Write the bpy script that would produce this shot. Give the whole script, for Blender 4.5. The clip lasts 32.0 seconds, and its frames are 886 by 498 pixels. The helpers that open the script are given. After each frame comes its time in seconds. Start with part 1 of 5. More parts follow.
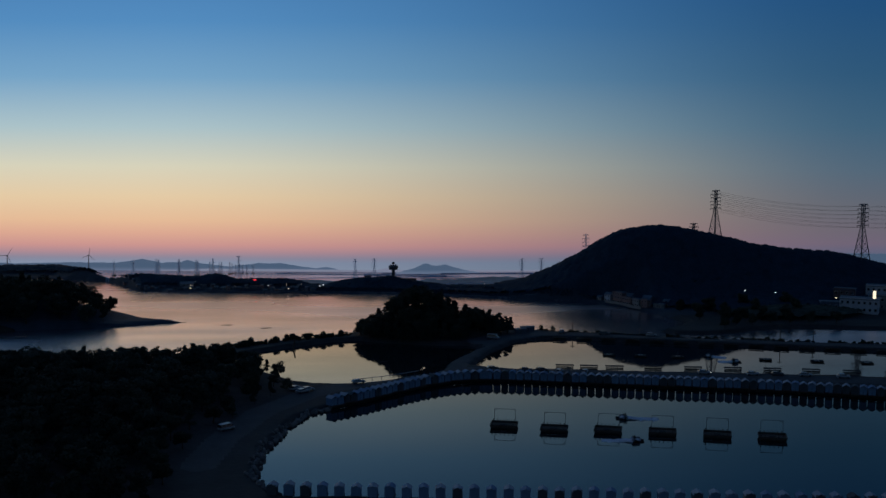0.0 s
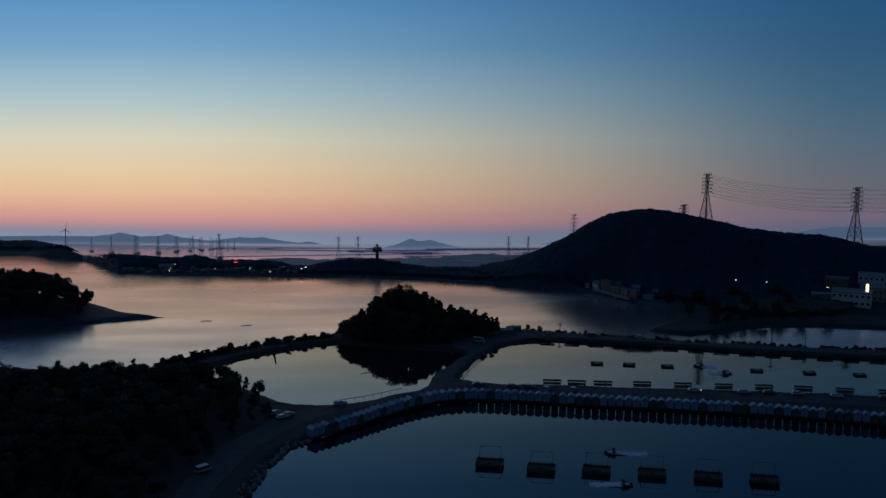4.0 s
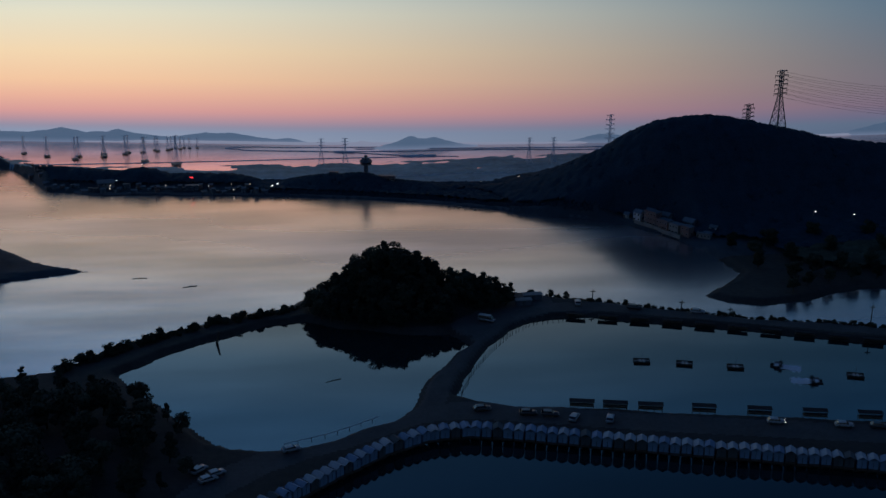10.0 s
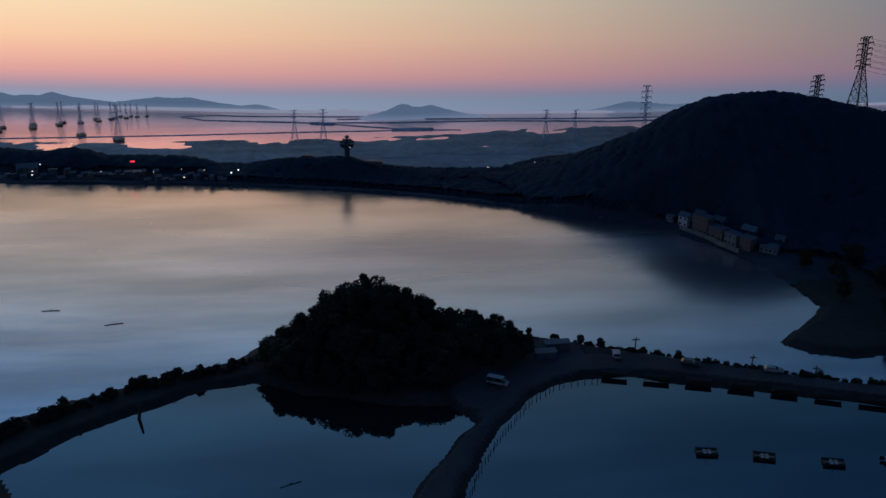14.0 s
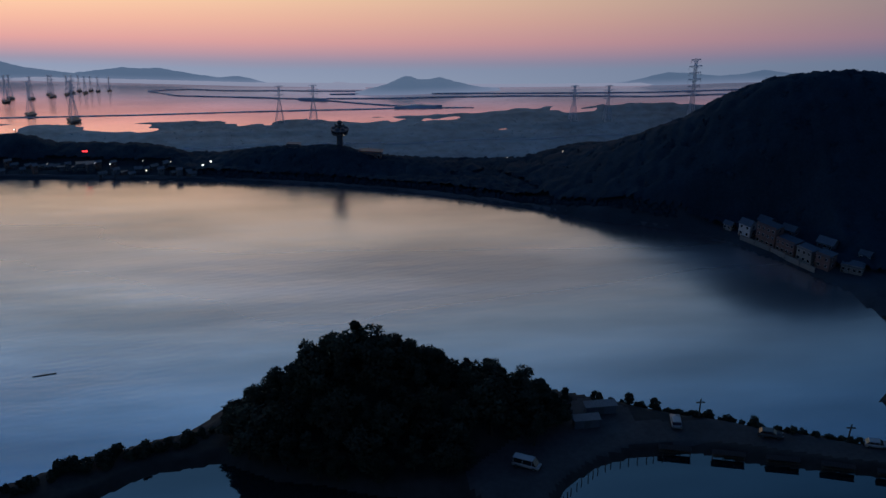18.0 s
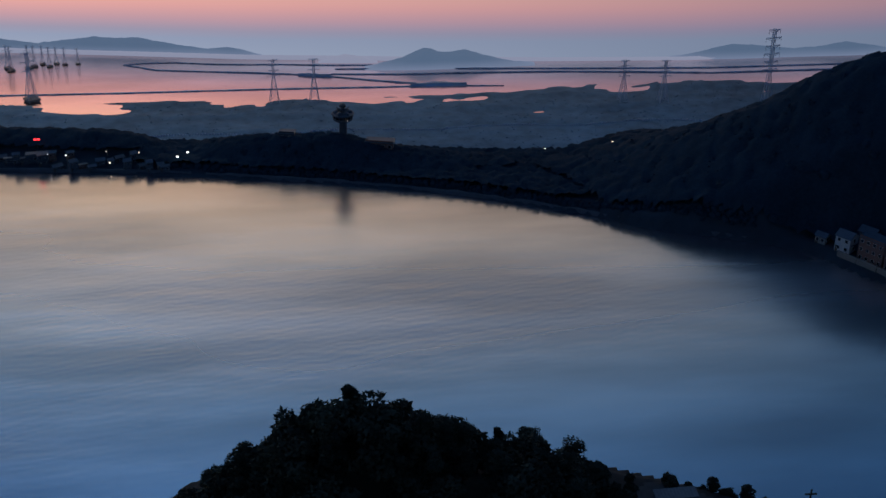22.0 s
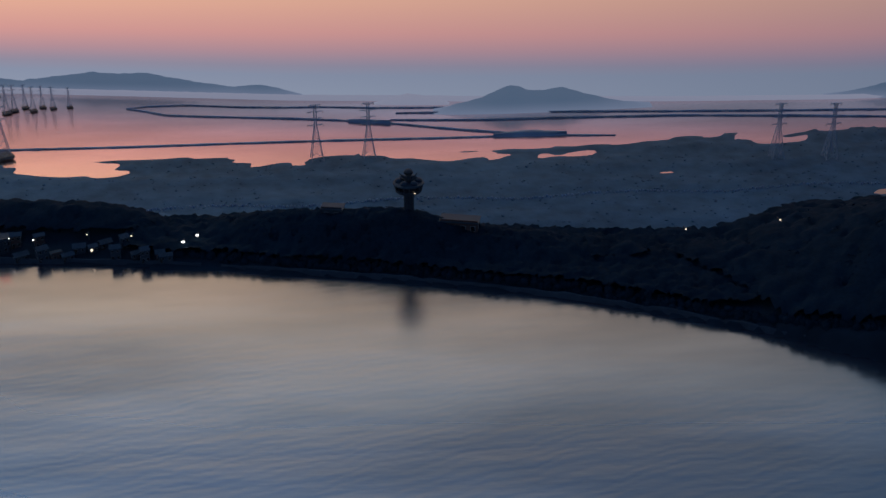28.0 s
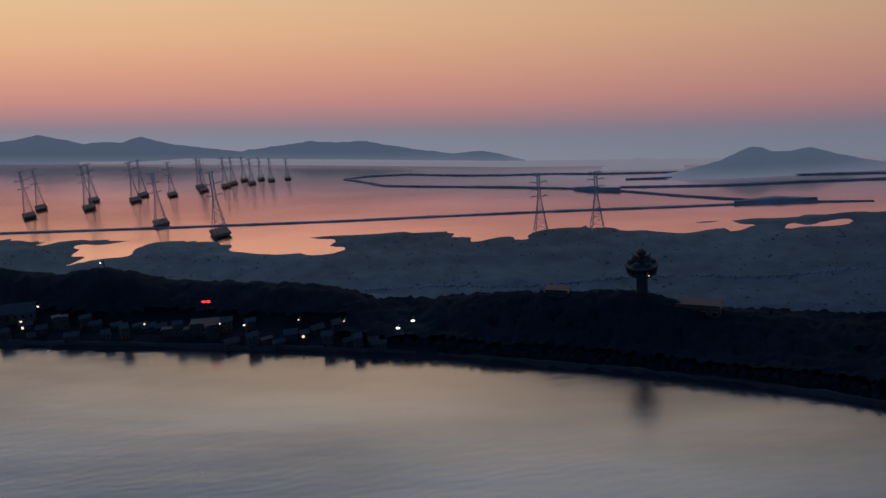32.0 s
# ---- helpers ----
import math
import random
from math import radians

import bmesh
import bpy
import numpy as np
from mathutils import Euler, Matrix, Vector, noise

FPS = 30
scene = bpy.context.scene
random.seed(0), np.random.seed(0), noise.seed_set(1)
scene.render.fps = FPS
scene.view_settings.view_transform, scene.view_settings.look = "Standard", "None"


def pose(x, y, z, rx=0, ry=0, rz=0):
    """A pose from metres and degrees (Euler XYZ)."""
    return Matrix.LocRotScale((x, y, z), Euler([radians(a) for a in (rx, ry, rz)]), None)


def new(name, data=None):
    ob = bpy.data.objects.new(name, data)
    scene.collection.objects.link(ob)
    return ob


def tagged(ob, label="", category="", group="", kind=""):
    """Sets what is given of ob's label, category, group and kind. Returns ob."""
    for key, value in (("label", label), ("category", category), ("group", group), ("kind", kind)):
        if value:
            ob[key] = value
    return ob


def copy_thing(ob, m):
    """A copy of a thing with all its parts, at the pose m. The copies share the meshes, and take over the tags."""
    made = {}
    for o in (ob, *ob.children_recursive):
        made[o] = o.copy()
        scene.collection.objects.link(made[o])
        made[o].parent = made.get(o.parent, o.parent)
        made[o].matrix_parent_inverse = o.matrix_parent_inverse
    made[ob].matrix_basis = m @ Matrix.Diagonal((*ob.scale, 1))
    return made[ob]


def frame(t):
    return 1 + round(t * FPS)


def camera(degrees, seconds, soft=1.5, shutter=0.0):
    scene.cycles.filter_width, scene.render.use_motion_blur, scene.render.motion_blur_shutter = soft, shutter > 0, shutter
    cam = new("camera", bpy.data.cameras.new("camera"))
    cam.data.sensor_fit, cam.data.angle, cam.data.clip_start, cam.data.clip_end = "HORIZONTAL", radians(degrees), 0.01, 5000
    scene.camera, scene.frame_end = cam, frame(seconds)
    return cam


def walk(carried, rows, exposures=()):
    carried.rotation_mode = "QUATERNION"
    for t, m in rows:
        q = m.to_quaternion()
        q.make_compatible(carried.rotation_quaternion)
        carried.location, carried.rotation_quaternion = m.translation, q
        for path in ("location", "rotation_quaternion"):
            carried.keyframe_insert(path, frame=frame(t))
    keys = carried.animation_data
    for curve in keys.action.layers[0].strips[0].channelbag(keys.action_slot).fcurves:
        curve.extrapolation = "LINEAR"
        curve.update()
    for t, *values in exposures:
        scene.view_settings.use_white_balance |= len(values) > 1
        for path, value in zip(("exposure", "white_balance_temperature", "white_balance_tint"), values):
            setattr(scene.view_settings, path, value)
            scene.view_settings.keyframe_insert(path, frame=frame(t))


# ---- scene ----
# the plan below is drawn at 1 : 1.6; at the end SCALE brings every thing to metres; the path is in metres
SCALE = 1.6
cam = camera(38.0, 32.0)
PATH = [
    (0.0, 4.14, 0.70, 68.13, 83.696, -0.282, -8.427),
    (1.0, 3.87, 2.21, 74.64, 82.905, -0.419, -8.487),
    (2.0, 3.56, 3.69, 81.13, 82.136, -0.454, -8.600),
    (2.5, 3.44, 4.37, 84.34, 81.678, -0.467, -8.768),
    (3.0, 3.29, 5.16, 87.58, 81.140, -0.570, -8.981),
    (3.5, 4.57, 9.54, 89.49, 80.572, -0.574, -9.077),
    (5.5, 10.31, 28.98, 97.99, 77.114, -0.577, -8.615),
    (6.0, 12.02, 35.95, 99.07, 76.175, -0.611, -8.491),
    (6.5, 13.68, 42.76, 100.01, 75.267, -0.549, -8.396),
    (7.0, 15.35, 49.66, 100.99, 74.365, -0.549, -8.284),
    (7.5, 17.64, 58.69, 102.20, 73.823, -0.493, -8.167),
    (8.0, 19.79, 68.03, 103.71, 73.277, -0.434, -8.079),
    (9.0, 24.04, 86.89, 106.87, 72.049, -0.310, -7.917),
    (10.0, 27.12, 107.20, 106.09, 71.249, -0.404, -7.902),
    (11.0, 30.18, 127.43, 105.19, 70.350, -0.497, -7.872),
    (12.0, 33.05, 147.32, 104.17, 69.372, -0.591, -7.858),
    (13.0, 35.14, 163.72, 103.51, 68.488, -0.709, -7.787),
    (14.0, 36.88, 178.77, 102.80, 67.615, -0.820, -7.869),
    (14.5, 37.61, 185.79, 102.46, 67.190, -0.935, -7.879),
    (16.5, 40.69, 210.39, 99.44, 65.937, -0.746, -7.781),
    (17.0, 41.39, 216.42, 98.62, 65.604, -0.786, -7.716),
    (18.0, 42.71, 228.18, 97.02, 64.892, -0.780, -7.617),
    (19.0, 44.69, 239.21, 94.31, 64.466, -0.800, -7.322),
    (20.0, 47.15, 250.29, 91.36, 64.016, -0.651, -6.874),
    (21.0, 49.24, 260.87, 88.38, 63.587, -0.566, -6.413),
    (22.0, 48.53, 271.42, 84.82, 63.339, -0.591, -6.548),
    (22.5, 48.18, 276.73, 82.91, 63.190, -0.600, -6.597),
    (23.0, 47.89, 282.27, 80.87, 63.092, -0.465, -6.649),
    (23.5, 47.52, 287.60, 78.87, 63.149, -0.448, -6.797),
    (24.0, 47.31, 292.69, 76.87, 63.316, -0.499, -6.857),
    (24.5, 47.03, 297.70, 74.76, 63.685, -0.544, -6.972),
    (26.5, 48.99, 316.88, 72.27, 63.682, -0.064, -5.804),
    (27.0, 48.97, 321.10, 71.53, 63.784, 0.047, -5.516),
    (28.0, 48.97, 329.68, 69.82, 64.012, 0.342, -4.499),
    (29.0, 49.11, 336.96, 68.10, 64.350, 1.140, -3.142),
    (30.0, 49.19, 342.77, 66.64, 64.924, 2.401, -0.552),
    (31.0, 49.23, 343.31, 67.48, 65.621, 3.677, 2.060),
    (32.0, 49.16, 343.76, 68.32, 66.381, 4.829, 4.550),
]
# seconds, x, y, z, tilt, lean, turn
walk(cam, [(r[0], pose(*r[1:])) for r in PATH],
     exposures=[(0.0, -0.1, 6100, 7), (6.0, -0.1, 6050, 7), (9.0, 0.05, 6050, 8), (14.0, 0.18, 6050, 9), (20.0, 0.32, 6200, 10), (27.0, 0.12, 6200, 10), (32.0, -0.22, 6900, 13)])


# ---- sky: clear dawn, afterglow low in the west-north-west, deep blue above ----
def srgb(r, g, b):
    return tuple(((c / 255 + 0.055) / 1.055) ** 2.4 if c > 10 else c / 255 / 12.92 for c in (r, g, b)) + (1.0,)


def sky():
    w = bpy.data.worlds.new("dawn_sky")
    scene.world = w
    w.use_nodes = True
    nt = w.node_tree
    nt.nodes.clear()
    N, L = nt.nodes.new, nt.links.new
    tc = N("ShaderNodeTexCoord")
    sep = N("ShaderNodeSeparateXYZ")
    L(tc.outputs["Generated"], sep.inputs[0])
    asin = N("ShaderNodeMath"); asin.operation = "ARCSINE"
    L(sep.outputs["Z"], asin.inputs[0])
    deg = N("ShaderNodeMapRange")
    deg.inputs["From Min"].default_value, deg.inputs["From Max"].default_value = radians(-10), radians(90)
    L(asin.outputs[0], deg.inputs["Value"])

    def ramp(stops):
        r = N("ShaderNodeValToRGB")
        e = r.color_ramp.elements
        for i, (a, c) in enumerate(stops):
            x = (a + 10) / 100
            el = e[i] if i < 2 else e.new(x)
            el.position, el.color = x, srgb(*c)
        L(deg.outputs[0], r.inputs[0])
        return r
    warm = ramp([(-10, (98, 114, 138)), (90, (52, 66, 104)), (-6.4, (112, 122, 144)), (-5.4, (150, 122, 136)), (-4.6, (188, 122, 122)), (-3.2, (208, 138, 123)), (-1.5, (226, 163, 129)),
                 (1.2, (237, 188, 142)), (4.2, (240, 212, 167)), (6.5, (226, 220, 194)), (9, (188, 204, 210)), (14, (148, 167, 184)), (22, (106, 136, 168)), (28, (134, 141, 156)), (38, (118, 128, 147)), (55, (78, 94, 124))])
    cool = ramp([(-10, (62, 76, 98)), (90, (14, 36, 82)), (-6.4, (72, 84, 108)), (-5.4, (78, 80, 100)), (-4.4, (92, 80, 96)), (-1.5, (98, 90, 102)),
                 (1.2, (100, 97, 106)), (4.2, (96, 106, 114)), (8, (78, 104, 120)), (13, (54, 88, 122)), (23, (46, 70, 100)), (45, (46, 62, 90))])
    at = N("ShaderNodeMath"); at.operation = "ARCTAN2"
    L(sep.outputs["X"], at.inputs[0]); L(sep.outputs["Y"], at.inputs[1])
    side = N("ShaderNodeMath"); side.operation = "ADD"
    side.inputs[1].default_value = radians(28)
    L(at.outputs[0], side.inputs[0])
    mag = N("ShaderNodeMath"); mag.operation = "ABSOLUTE"
    L(side.outputs[0], mag.inputs[0])
    mr = N("ShaderNodeMapRange"); mr.interpolation_type = "SMOOTHSTEP"
    mr.inputs["From Min"].default_value, mr.inputs["From Max"].default_value = radians(4), radians(68)
    L(mag.outputs[0], mr.inputs["Value"])
    mix = N("ShaderNodeMix"); mix.data_type = "RGBA"
    L(mr.outputs[0], mix.inputs[0]); L(warm.outputs[0], mix.inputs[6]); L(cool.outputs[0], mix.inputs[7])
    bg = N("ShaderNodeBackground")
    L(mix.outputs[2], bg.inputs[0])
    bg.inputs[1].default_value = 1.0
    out = N("ShaderNodeOutputWorld")
    L(bg.outputs[0], out.inputs[0])


sky()


# ---- materials ----
def mat(name, col, rough=0.8, scale=4.0, vary=0.35, bump=0.3, dist=0.05, metal=0.0, rand=0.0, glow=None, spec=0.3, col2=None):
    m = bpy.data.materials.new(name)
    m.use_nodes = True
    nt = m.node_tree
    N, L = nt.nodes.new, nt.links.new
    b = nt.nodes["Principled BSDF"]
    tc = N("ShaderNodeTexCoord")
    n1 = N("ShaderNodeTexNoise"); n1.inputs["Scale"].default_value = scale; n1.inputs["Detail"].default_value = 6
    n2 = N("ShaderNodeTexNoise"); n2.inputs["Scale"].default_value = scale * 0.13; n2.inputs["Detail"].default_value = 3
    L(tc.outputs["Object"], n1.inputs["Vector"]); L(tc.outputs["Object"], n2.inputs["Vector"])
    add = N("ShaderNodeMath"); add.operation = "ADD"
    L(n1.outputs["Fac"], add.inputs[0]); L(n2.outputs["Fac"], add.inputs[1])
    src = add
    if rand:
        oi = N("ShaderNodeObjectInfo")
        ma = N("ShaderNodeMath"); ma.operation = "MULTIPLY_ADD"
        L(oi.outputs["Random"], ma.inputs[0]); ma.inputs[1].default_value = rand * 2; L(add.outputs[0], ma.inputs[2])
        sb = N("ShaderNodeMath"); sb.operation = "SUBTRACT"; sb.inputs[1].default_value = rand
        L(ma.outputs[0], sb.inputs[0])
        src = sb
    mr = N("ShaderNodeMapRange")
    mr.inputs["From Min"].default_value, mr.inputs["From Max"].default_value = 0.6, 1.4
    L(src.outputs[0], mr.inputs["Value"])
    mix = N("ShaderNodeMix"); mix.data_type = "RGBA"
    c2 = col2 or tuple(c * (1 + vary) for c in col)
    mix.inputs[6].default_value = tuple(c * (1 - vary) for c in col) + (1,)
    mix.inputs[7].default_value = tuple(c2) + (1,)
    L(mr.outputs[0], mix.inputs[0]); L(mix.outputs[2], b.inputs["Base Color"])
    b.inputs["Roughness"].default_value, b.inputs["Metallic"].default_value = rough, metal
    b.inputs["Specular IOR Level"].default_value = spec
    if bump:
        bp = N("ShaderNodeBump"); bp.inputs["Strength"].default_value = bump; bp.inputs["Distance"].default_value = dist
        L(n1.outputs["Fac"], bp.inputs["Height"]); L(bp.outputs[0], b.inputs["Normal"])
    if glow:
        b.inputs["Emission Color"].default_value = tuple(glow[0]) + (1,)
        b.inputs["Emission Strength"].default_value = glow[1]
    return m


def water_material(name, mirror, calm, wide, sheen, undertone=(0.008, 0.014, 0.018), gloss=0.5):
    """Dark water under a reflecting surface: mirror is how strongly it reflects, wide how far wind has roughened it;
    sheen tints the reflection.
    """
    m = bpy.data.materials.new(name)
    m.use_nodes = True
    nt = m.node_tree
    N, L = nt.nodes.new, nt.links.new
    b = nt.nodes["Principled BSDF"]
    b.inputs["Base Color"].default_value = undertone + (1,)
    b.inputs["IOR"].default_value = 1.33
    b.inputs["Specular IOR Level"].default_value = gloss
    gl = N("ShaderNodeBsdfGlossy"); gl.inputs["Color"].default_value = sheen + (1,)
    mx = N("ShaderNodeMixShader")
    L(b.outputs[0], mx.inputs[1]); L(gl.outputs[0], mx.inputs[2])
    # smooth slicks reflect more than the ruffled water between them
    streak = N("ShaderNodeTexNoise"); streak.inputs["Scale"].default_value = 0.05; streak.inputs["Detail"].default_value = 5
    sheer = N("ShaderNodeMapRange"); sheer.inputs["From Min"].default_value, sheer.inputs["From Max"].default_value = 0.36, 0.66
    sheer.inputs["To Min"].default_value, sheer.inputs["To Max"].default_value = mirror * 0.78, mirror * 1.3
    L(streak.outputs["Fac"], sheer.inputs["Value"]); L(sheer.outputs[0], mx.inputs[0])
    L(mx.outputs[0], nt.nodes["Material Output"].inputs["Surface"])
    tc = N("ShaderNodeTexCoord")
    mp = N("ShaderNodeMapping"); mp.inputs["Scale"].default_value = (0.30, 1.2, 1); mp.inputs["Rotation"].default_value = (0, 0, radians(-14))
    L(tc.outputs["Object"], mp.inputs[0])
    wv = N("ShaderNodeTexNoise"); wv.inputs["Scale"].default_value = 0.4; wv.inputs["Detail"].default_value = 4
    L(mp.outputs[0], wv.inputs["Vector"])
    slick = N("ShaderNodeTexNoise"); slick.inputs["Scale"].default_value = 0.016; slick.inputs["Detail"].default_value = 3
    mp2 = N("ShaderNodeMapping"); mp2.inputs["Scale"].default_value = (0.6, 2.2, 1); mp2.inputs["Rotation"].default_value = (0, 0, radians(6))
    L(tc.outputs["Object"], mp2.inputs[0]); L(mp2.outputs[0], slick.inputs["Vector"]); L(mp2.outputs[0], streak.inputs["Vector"])
    sm = N("ShaderNodeMapRange"); sm.inputs["From Min"].default_value, sm.inputs["From Max"].default_value = 0.40, 0.64
    L(slick.outputs["Fac"], sm.inputs["Value"])
    amp = N("ShaderNodeMath"); amp.operation = "MULTIPLY_ADD"
    amp.inputs[1].default_value, amp.inputs[2].default_value = 0.09 * wide, 0.012 * wide + 0.002
    L(sm.outputs[0], amp.inputs[0])
    # long low wind waves in ranks, broken up by the noise
    mp3 = N("ShaderNodeMapping"); mp3.inputs["Rotation"].default_value = (0, 0, radians(-16))
    L(tc.outputs["Object"], mp3.inputs[0])
    rank = N("ShaderNodeTexWave"); rank.bands_direction = "Y"
    rank.inputs["Scale"].default_value, rank.inputs["Distortion"].default_value = 0.4, 9.0
    rank.inputs["Detail"].default_value, rank.inputs["Detail Scale"].default_value = 3.0, 0.7
    L(mp3.outputs[0], rank.inputs["Vector"])
    both = N("ShaderNodeMath"); both.operation = "MULTIPLY_ADD"; both.inputs[1].default_value = 0.07
    L(rank.outputs["Fac"], both.inputs[0]); L(wv.outputs["Fac"], both.inputs[2])
    bp = N("ShaderNodeBump"); bp.inputs["Strength"].default_value = 1.0
    L(amp.outputs[0], bp.inputs["Distance"]); L(both.outputs[0], bp.inputs["Height"])
    rg = N("ShaderNodeMath"); rg.operation = "MULTIPLY_ADD"
    rg.inputs[1].default_value, rg.inputs[2].default_value = 0.15 * wide, calm
    L(sm.outputs[0], rg.inputs[0])
    for sh in (b, gl):
        L(bp.outputs[0], sh.inputs["Normal"]); L(rg.outputs[0], sh.inputs["Roughness"])
    return m


# Grey-mauve sky reflection is partly put into the lake's sheen and base colour.
M_WATER = water_material("lake_water", 0.4, 0.17, 1.0, (0.94, 0.83, 0.88), (0.052, 0.054, 0.066))
# The rosy low sky's reflection is put into the sheen tint.
M_SEA = water_material("rose_tinted_tidal_water", 0.76, 0.2, 0.4, (1.0, 0.84, 0.84))
M_POND = water_material("pond_water", 0.015, 0.03, 0.05, (0.85, 0.9, 1.0), gloss=0.3)
M_POND_CLEAR = water_material("still_pond_water", 0.13, 0.03, 0.05, (1.0, 0.86, 0.8), gloss=0.42)
M_SOIL = mat("bank_soil", (0.021, 0.022, 0.022), 0.95, 1.2, 0.45, 0.6, 0.15)
M_TRACK = mat("gravel_track", (0.042, 0.045, 0.049), 0.95, 2.5, 0.3, 0.5, 0.06)
M_WOODED = mat("wooded_slope", (0.018, 0.022, 0.016), 0.95, 0.5, 0.5, 0.8, 0.5)
# Mist over the marsh is put into this pale blue base colour.
M_MARSH = mat("hazed_marsh_grass", (0.074, 0.155, 0.235), 0.95, 0.6, 0.4, 0.6, 0.3)
M_LEAF = mat("leaf_dark", (0.03, 0.038, 0.028), 0.8, 2.0, 0.5, 0, rand=0.3, spec=0.1)
M_PINE = mat("pine_needle", (0.026, 0.036, 0.028), 0.8, 2.0, 0.5, 0, rand=0.3, spec=0.1)
M_BARK = mat("bark", (0.05, 0.04, 0.032), 0.95, 8, 0.4, 0.6, 0.03)
M_GRASS = mat("bank_grass", (0.045, 0.05, 0.028), 0.95, 3, 0.5, 0, spec=0.1)
# Far woods and slopes: blue distance haze is put into both base colours.
M_HAZEWOOD = mat("hazed_ridge_foliage", (0.015, 0.03, 0.048), 0.95, 3.0, 0.3, 0, spec=0.05)
M_RIDGE = mat("hazed_ridge_slope", (0.02, 0.034, 0.05), 0.95, 0.5, 0.4, 0.8, 0.5)
# Blue haze before the far hills is put into their emission.
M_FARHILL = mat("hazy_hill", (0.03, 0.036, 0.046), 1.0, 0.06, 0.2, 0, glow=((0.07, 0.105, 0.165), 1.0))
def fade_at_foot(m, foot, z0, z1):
    """Paints haze: a far hill's glow goes over into mist colour at its foot."""
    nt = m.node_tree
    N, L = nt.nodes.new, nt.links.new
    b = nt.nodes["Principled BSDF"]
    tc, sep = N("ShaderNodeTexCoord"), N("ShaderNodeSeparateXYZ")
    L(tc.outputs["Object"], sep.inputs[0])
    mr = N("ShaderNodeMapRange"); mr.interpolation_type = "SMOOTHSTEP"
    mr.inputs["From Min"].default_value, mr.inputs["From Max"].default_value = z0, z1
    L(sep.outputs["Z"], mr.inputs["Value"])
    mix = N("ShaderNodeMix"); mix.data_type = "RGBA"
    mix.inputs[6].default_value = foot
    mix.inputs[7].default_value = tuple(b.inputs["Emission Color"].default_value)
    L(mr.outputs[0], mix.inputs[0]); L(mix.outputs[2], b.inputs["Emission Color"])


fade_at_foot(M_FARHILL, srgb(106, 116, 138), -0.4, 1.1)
# The shore glows evenly; its pale haze is put into the emission.
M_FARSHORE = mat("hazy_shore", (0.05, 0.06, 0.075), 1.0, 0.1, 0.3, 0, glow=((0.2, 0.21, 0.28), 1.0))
# Haze is put into this pale blue; against the sky the banks drew black.
M_LEVEE = mat("hazed_levee_grass", (0.26, 0.36, 0.5), 0.95, 0.4, 0.4, 0.4, 0.2)
# Haze before the far pylons is put into the steel's pale blue.
M_STEELFAR = mat("hazed_far_steel", (0.42, 0.5, 0.62), 0.8, 6, 0.2, 0)
M_DARKROOF = mat("tarred_roof", (0.022, 0.024, 0.028), 0.95, 5, 0.3, 0.3, 0.02, spec=0.1)
# Dark blue-grey, varying a little from one object to the next.
M_DIMWALL = mat("dark_bluish_wall", (0.06, 0.075, 0.098), 0.9, 2, 0.25, 0.2, 0.02, rand=0.3)
M_SHEDROOF = mat("dull_sheet_roof", (0.13, 0.14, 0.15), 0.7, 3, 0.25, 0.2, 0.02)
M_STEEL = mat("galvanised_steel", (0.09, 0.10, 0.11), 0.6, 6, 0.2, 0.1, 0.01, metal=0.4)
M_CANVAS_B = mat("blue_canvas", (0.12, 0.19, 0.29), 0.7, 5, 0.15, 0.3, 0.02, rand=0.25)
M_CANVAS_W = mat("pale_canvas", (0.25, 0.29, 0.33), 0.7, 5, 0.12, 0.3, 0.02, rand=0.2)
M_CANVAS_D = mat("dark_canvas", (0.05, 0.065, 0.075), 0.8, 5, 0.2, 0.3, 0.02, rand=0.2)
M_TIMBER = mat("wet_timber", (0.06, 0.05, 0.04), 0.85, 9, 0.4, 0.5, 0.02)
M_FLOAT = mat("styrofoam_float", (0.45, 0.45, 0.42), 0.9, 6, 0.25, 0.3, 0.02)
M_BLACK = mat("black_rubber", (0.015, 0.015, 0.016), 0.8, 10, 0.3, 0.2, 0.01)
M_CONC = mat("old_concrete", (0.16, 0.16, 0.155), 0.9, 3, 0.3, 0.4, 0.02)
M_STONE = mat("bank_stone", (0.13, 0.125, 0.12), 0.9, 3, 0.35, 0.5, 0.05, rand=0.3)
M_WALLW = mat("whitewashed_wall", (0.36, 0.37, 0.39), 0.85, 2, 0.15, 0.2, 0.02, rand=0.2)
M_WALLB = mat("brick_wall", (0.125, 0.08, 0.075), 0.9, 6, 0.25, 0.3, 0.02, rand=0.2)
M_ROOF = mat("painted_metal_roof", (0.05, 0.073, 0.105), 0.6, 3, 0.25, 0.2, 0.02, rand=0.25)
M_GLASS = mat("dark_window_glass", (0.012, 0.015, 0.02), 0.1, 3, 0.2, 0, spec=0.6)
M_CARW = mat("white_car_paint", (0.24, 0.25, 0.26), 0.3, 3, 0.04, 0, spec=0.5)
M_CARD = mat("dark_car_paint", (0.03, 0.032, 0.036), 0.3, 3, 0.1, 0, spec=0.5)
M_CARG = mat("grey_car_paint", (0.25, 0.27, 0.29), 0.3, 3, 0.05, 0, spec=0.5)
M_LAMPW = mat("lit_lamp", (0.8, 0.8, 0.75), 0.5, 2, 0, 0, glow=((1.0, 0.96, 0.86), 2.4))
M_LAMPR = mat("red_sign_lamp", (0.5, 0.02, 0.02), 0.5, 2, 0, 0, glow=((1.0, 0.04, 0.05), 2.2))
M_LAMPS = mat("dim_lamp", (0.8, 0.7, 0.5), 0.5, 2, 0, 0, glow=((1.0, 0.8, 0.55), 1.4))
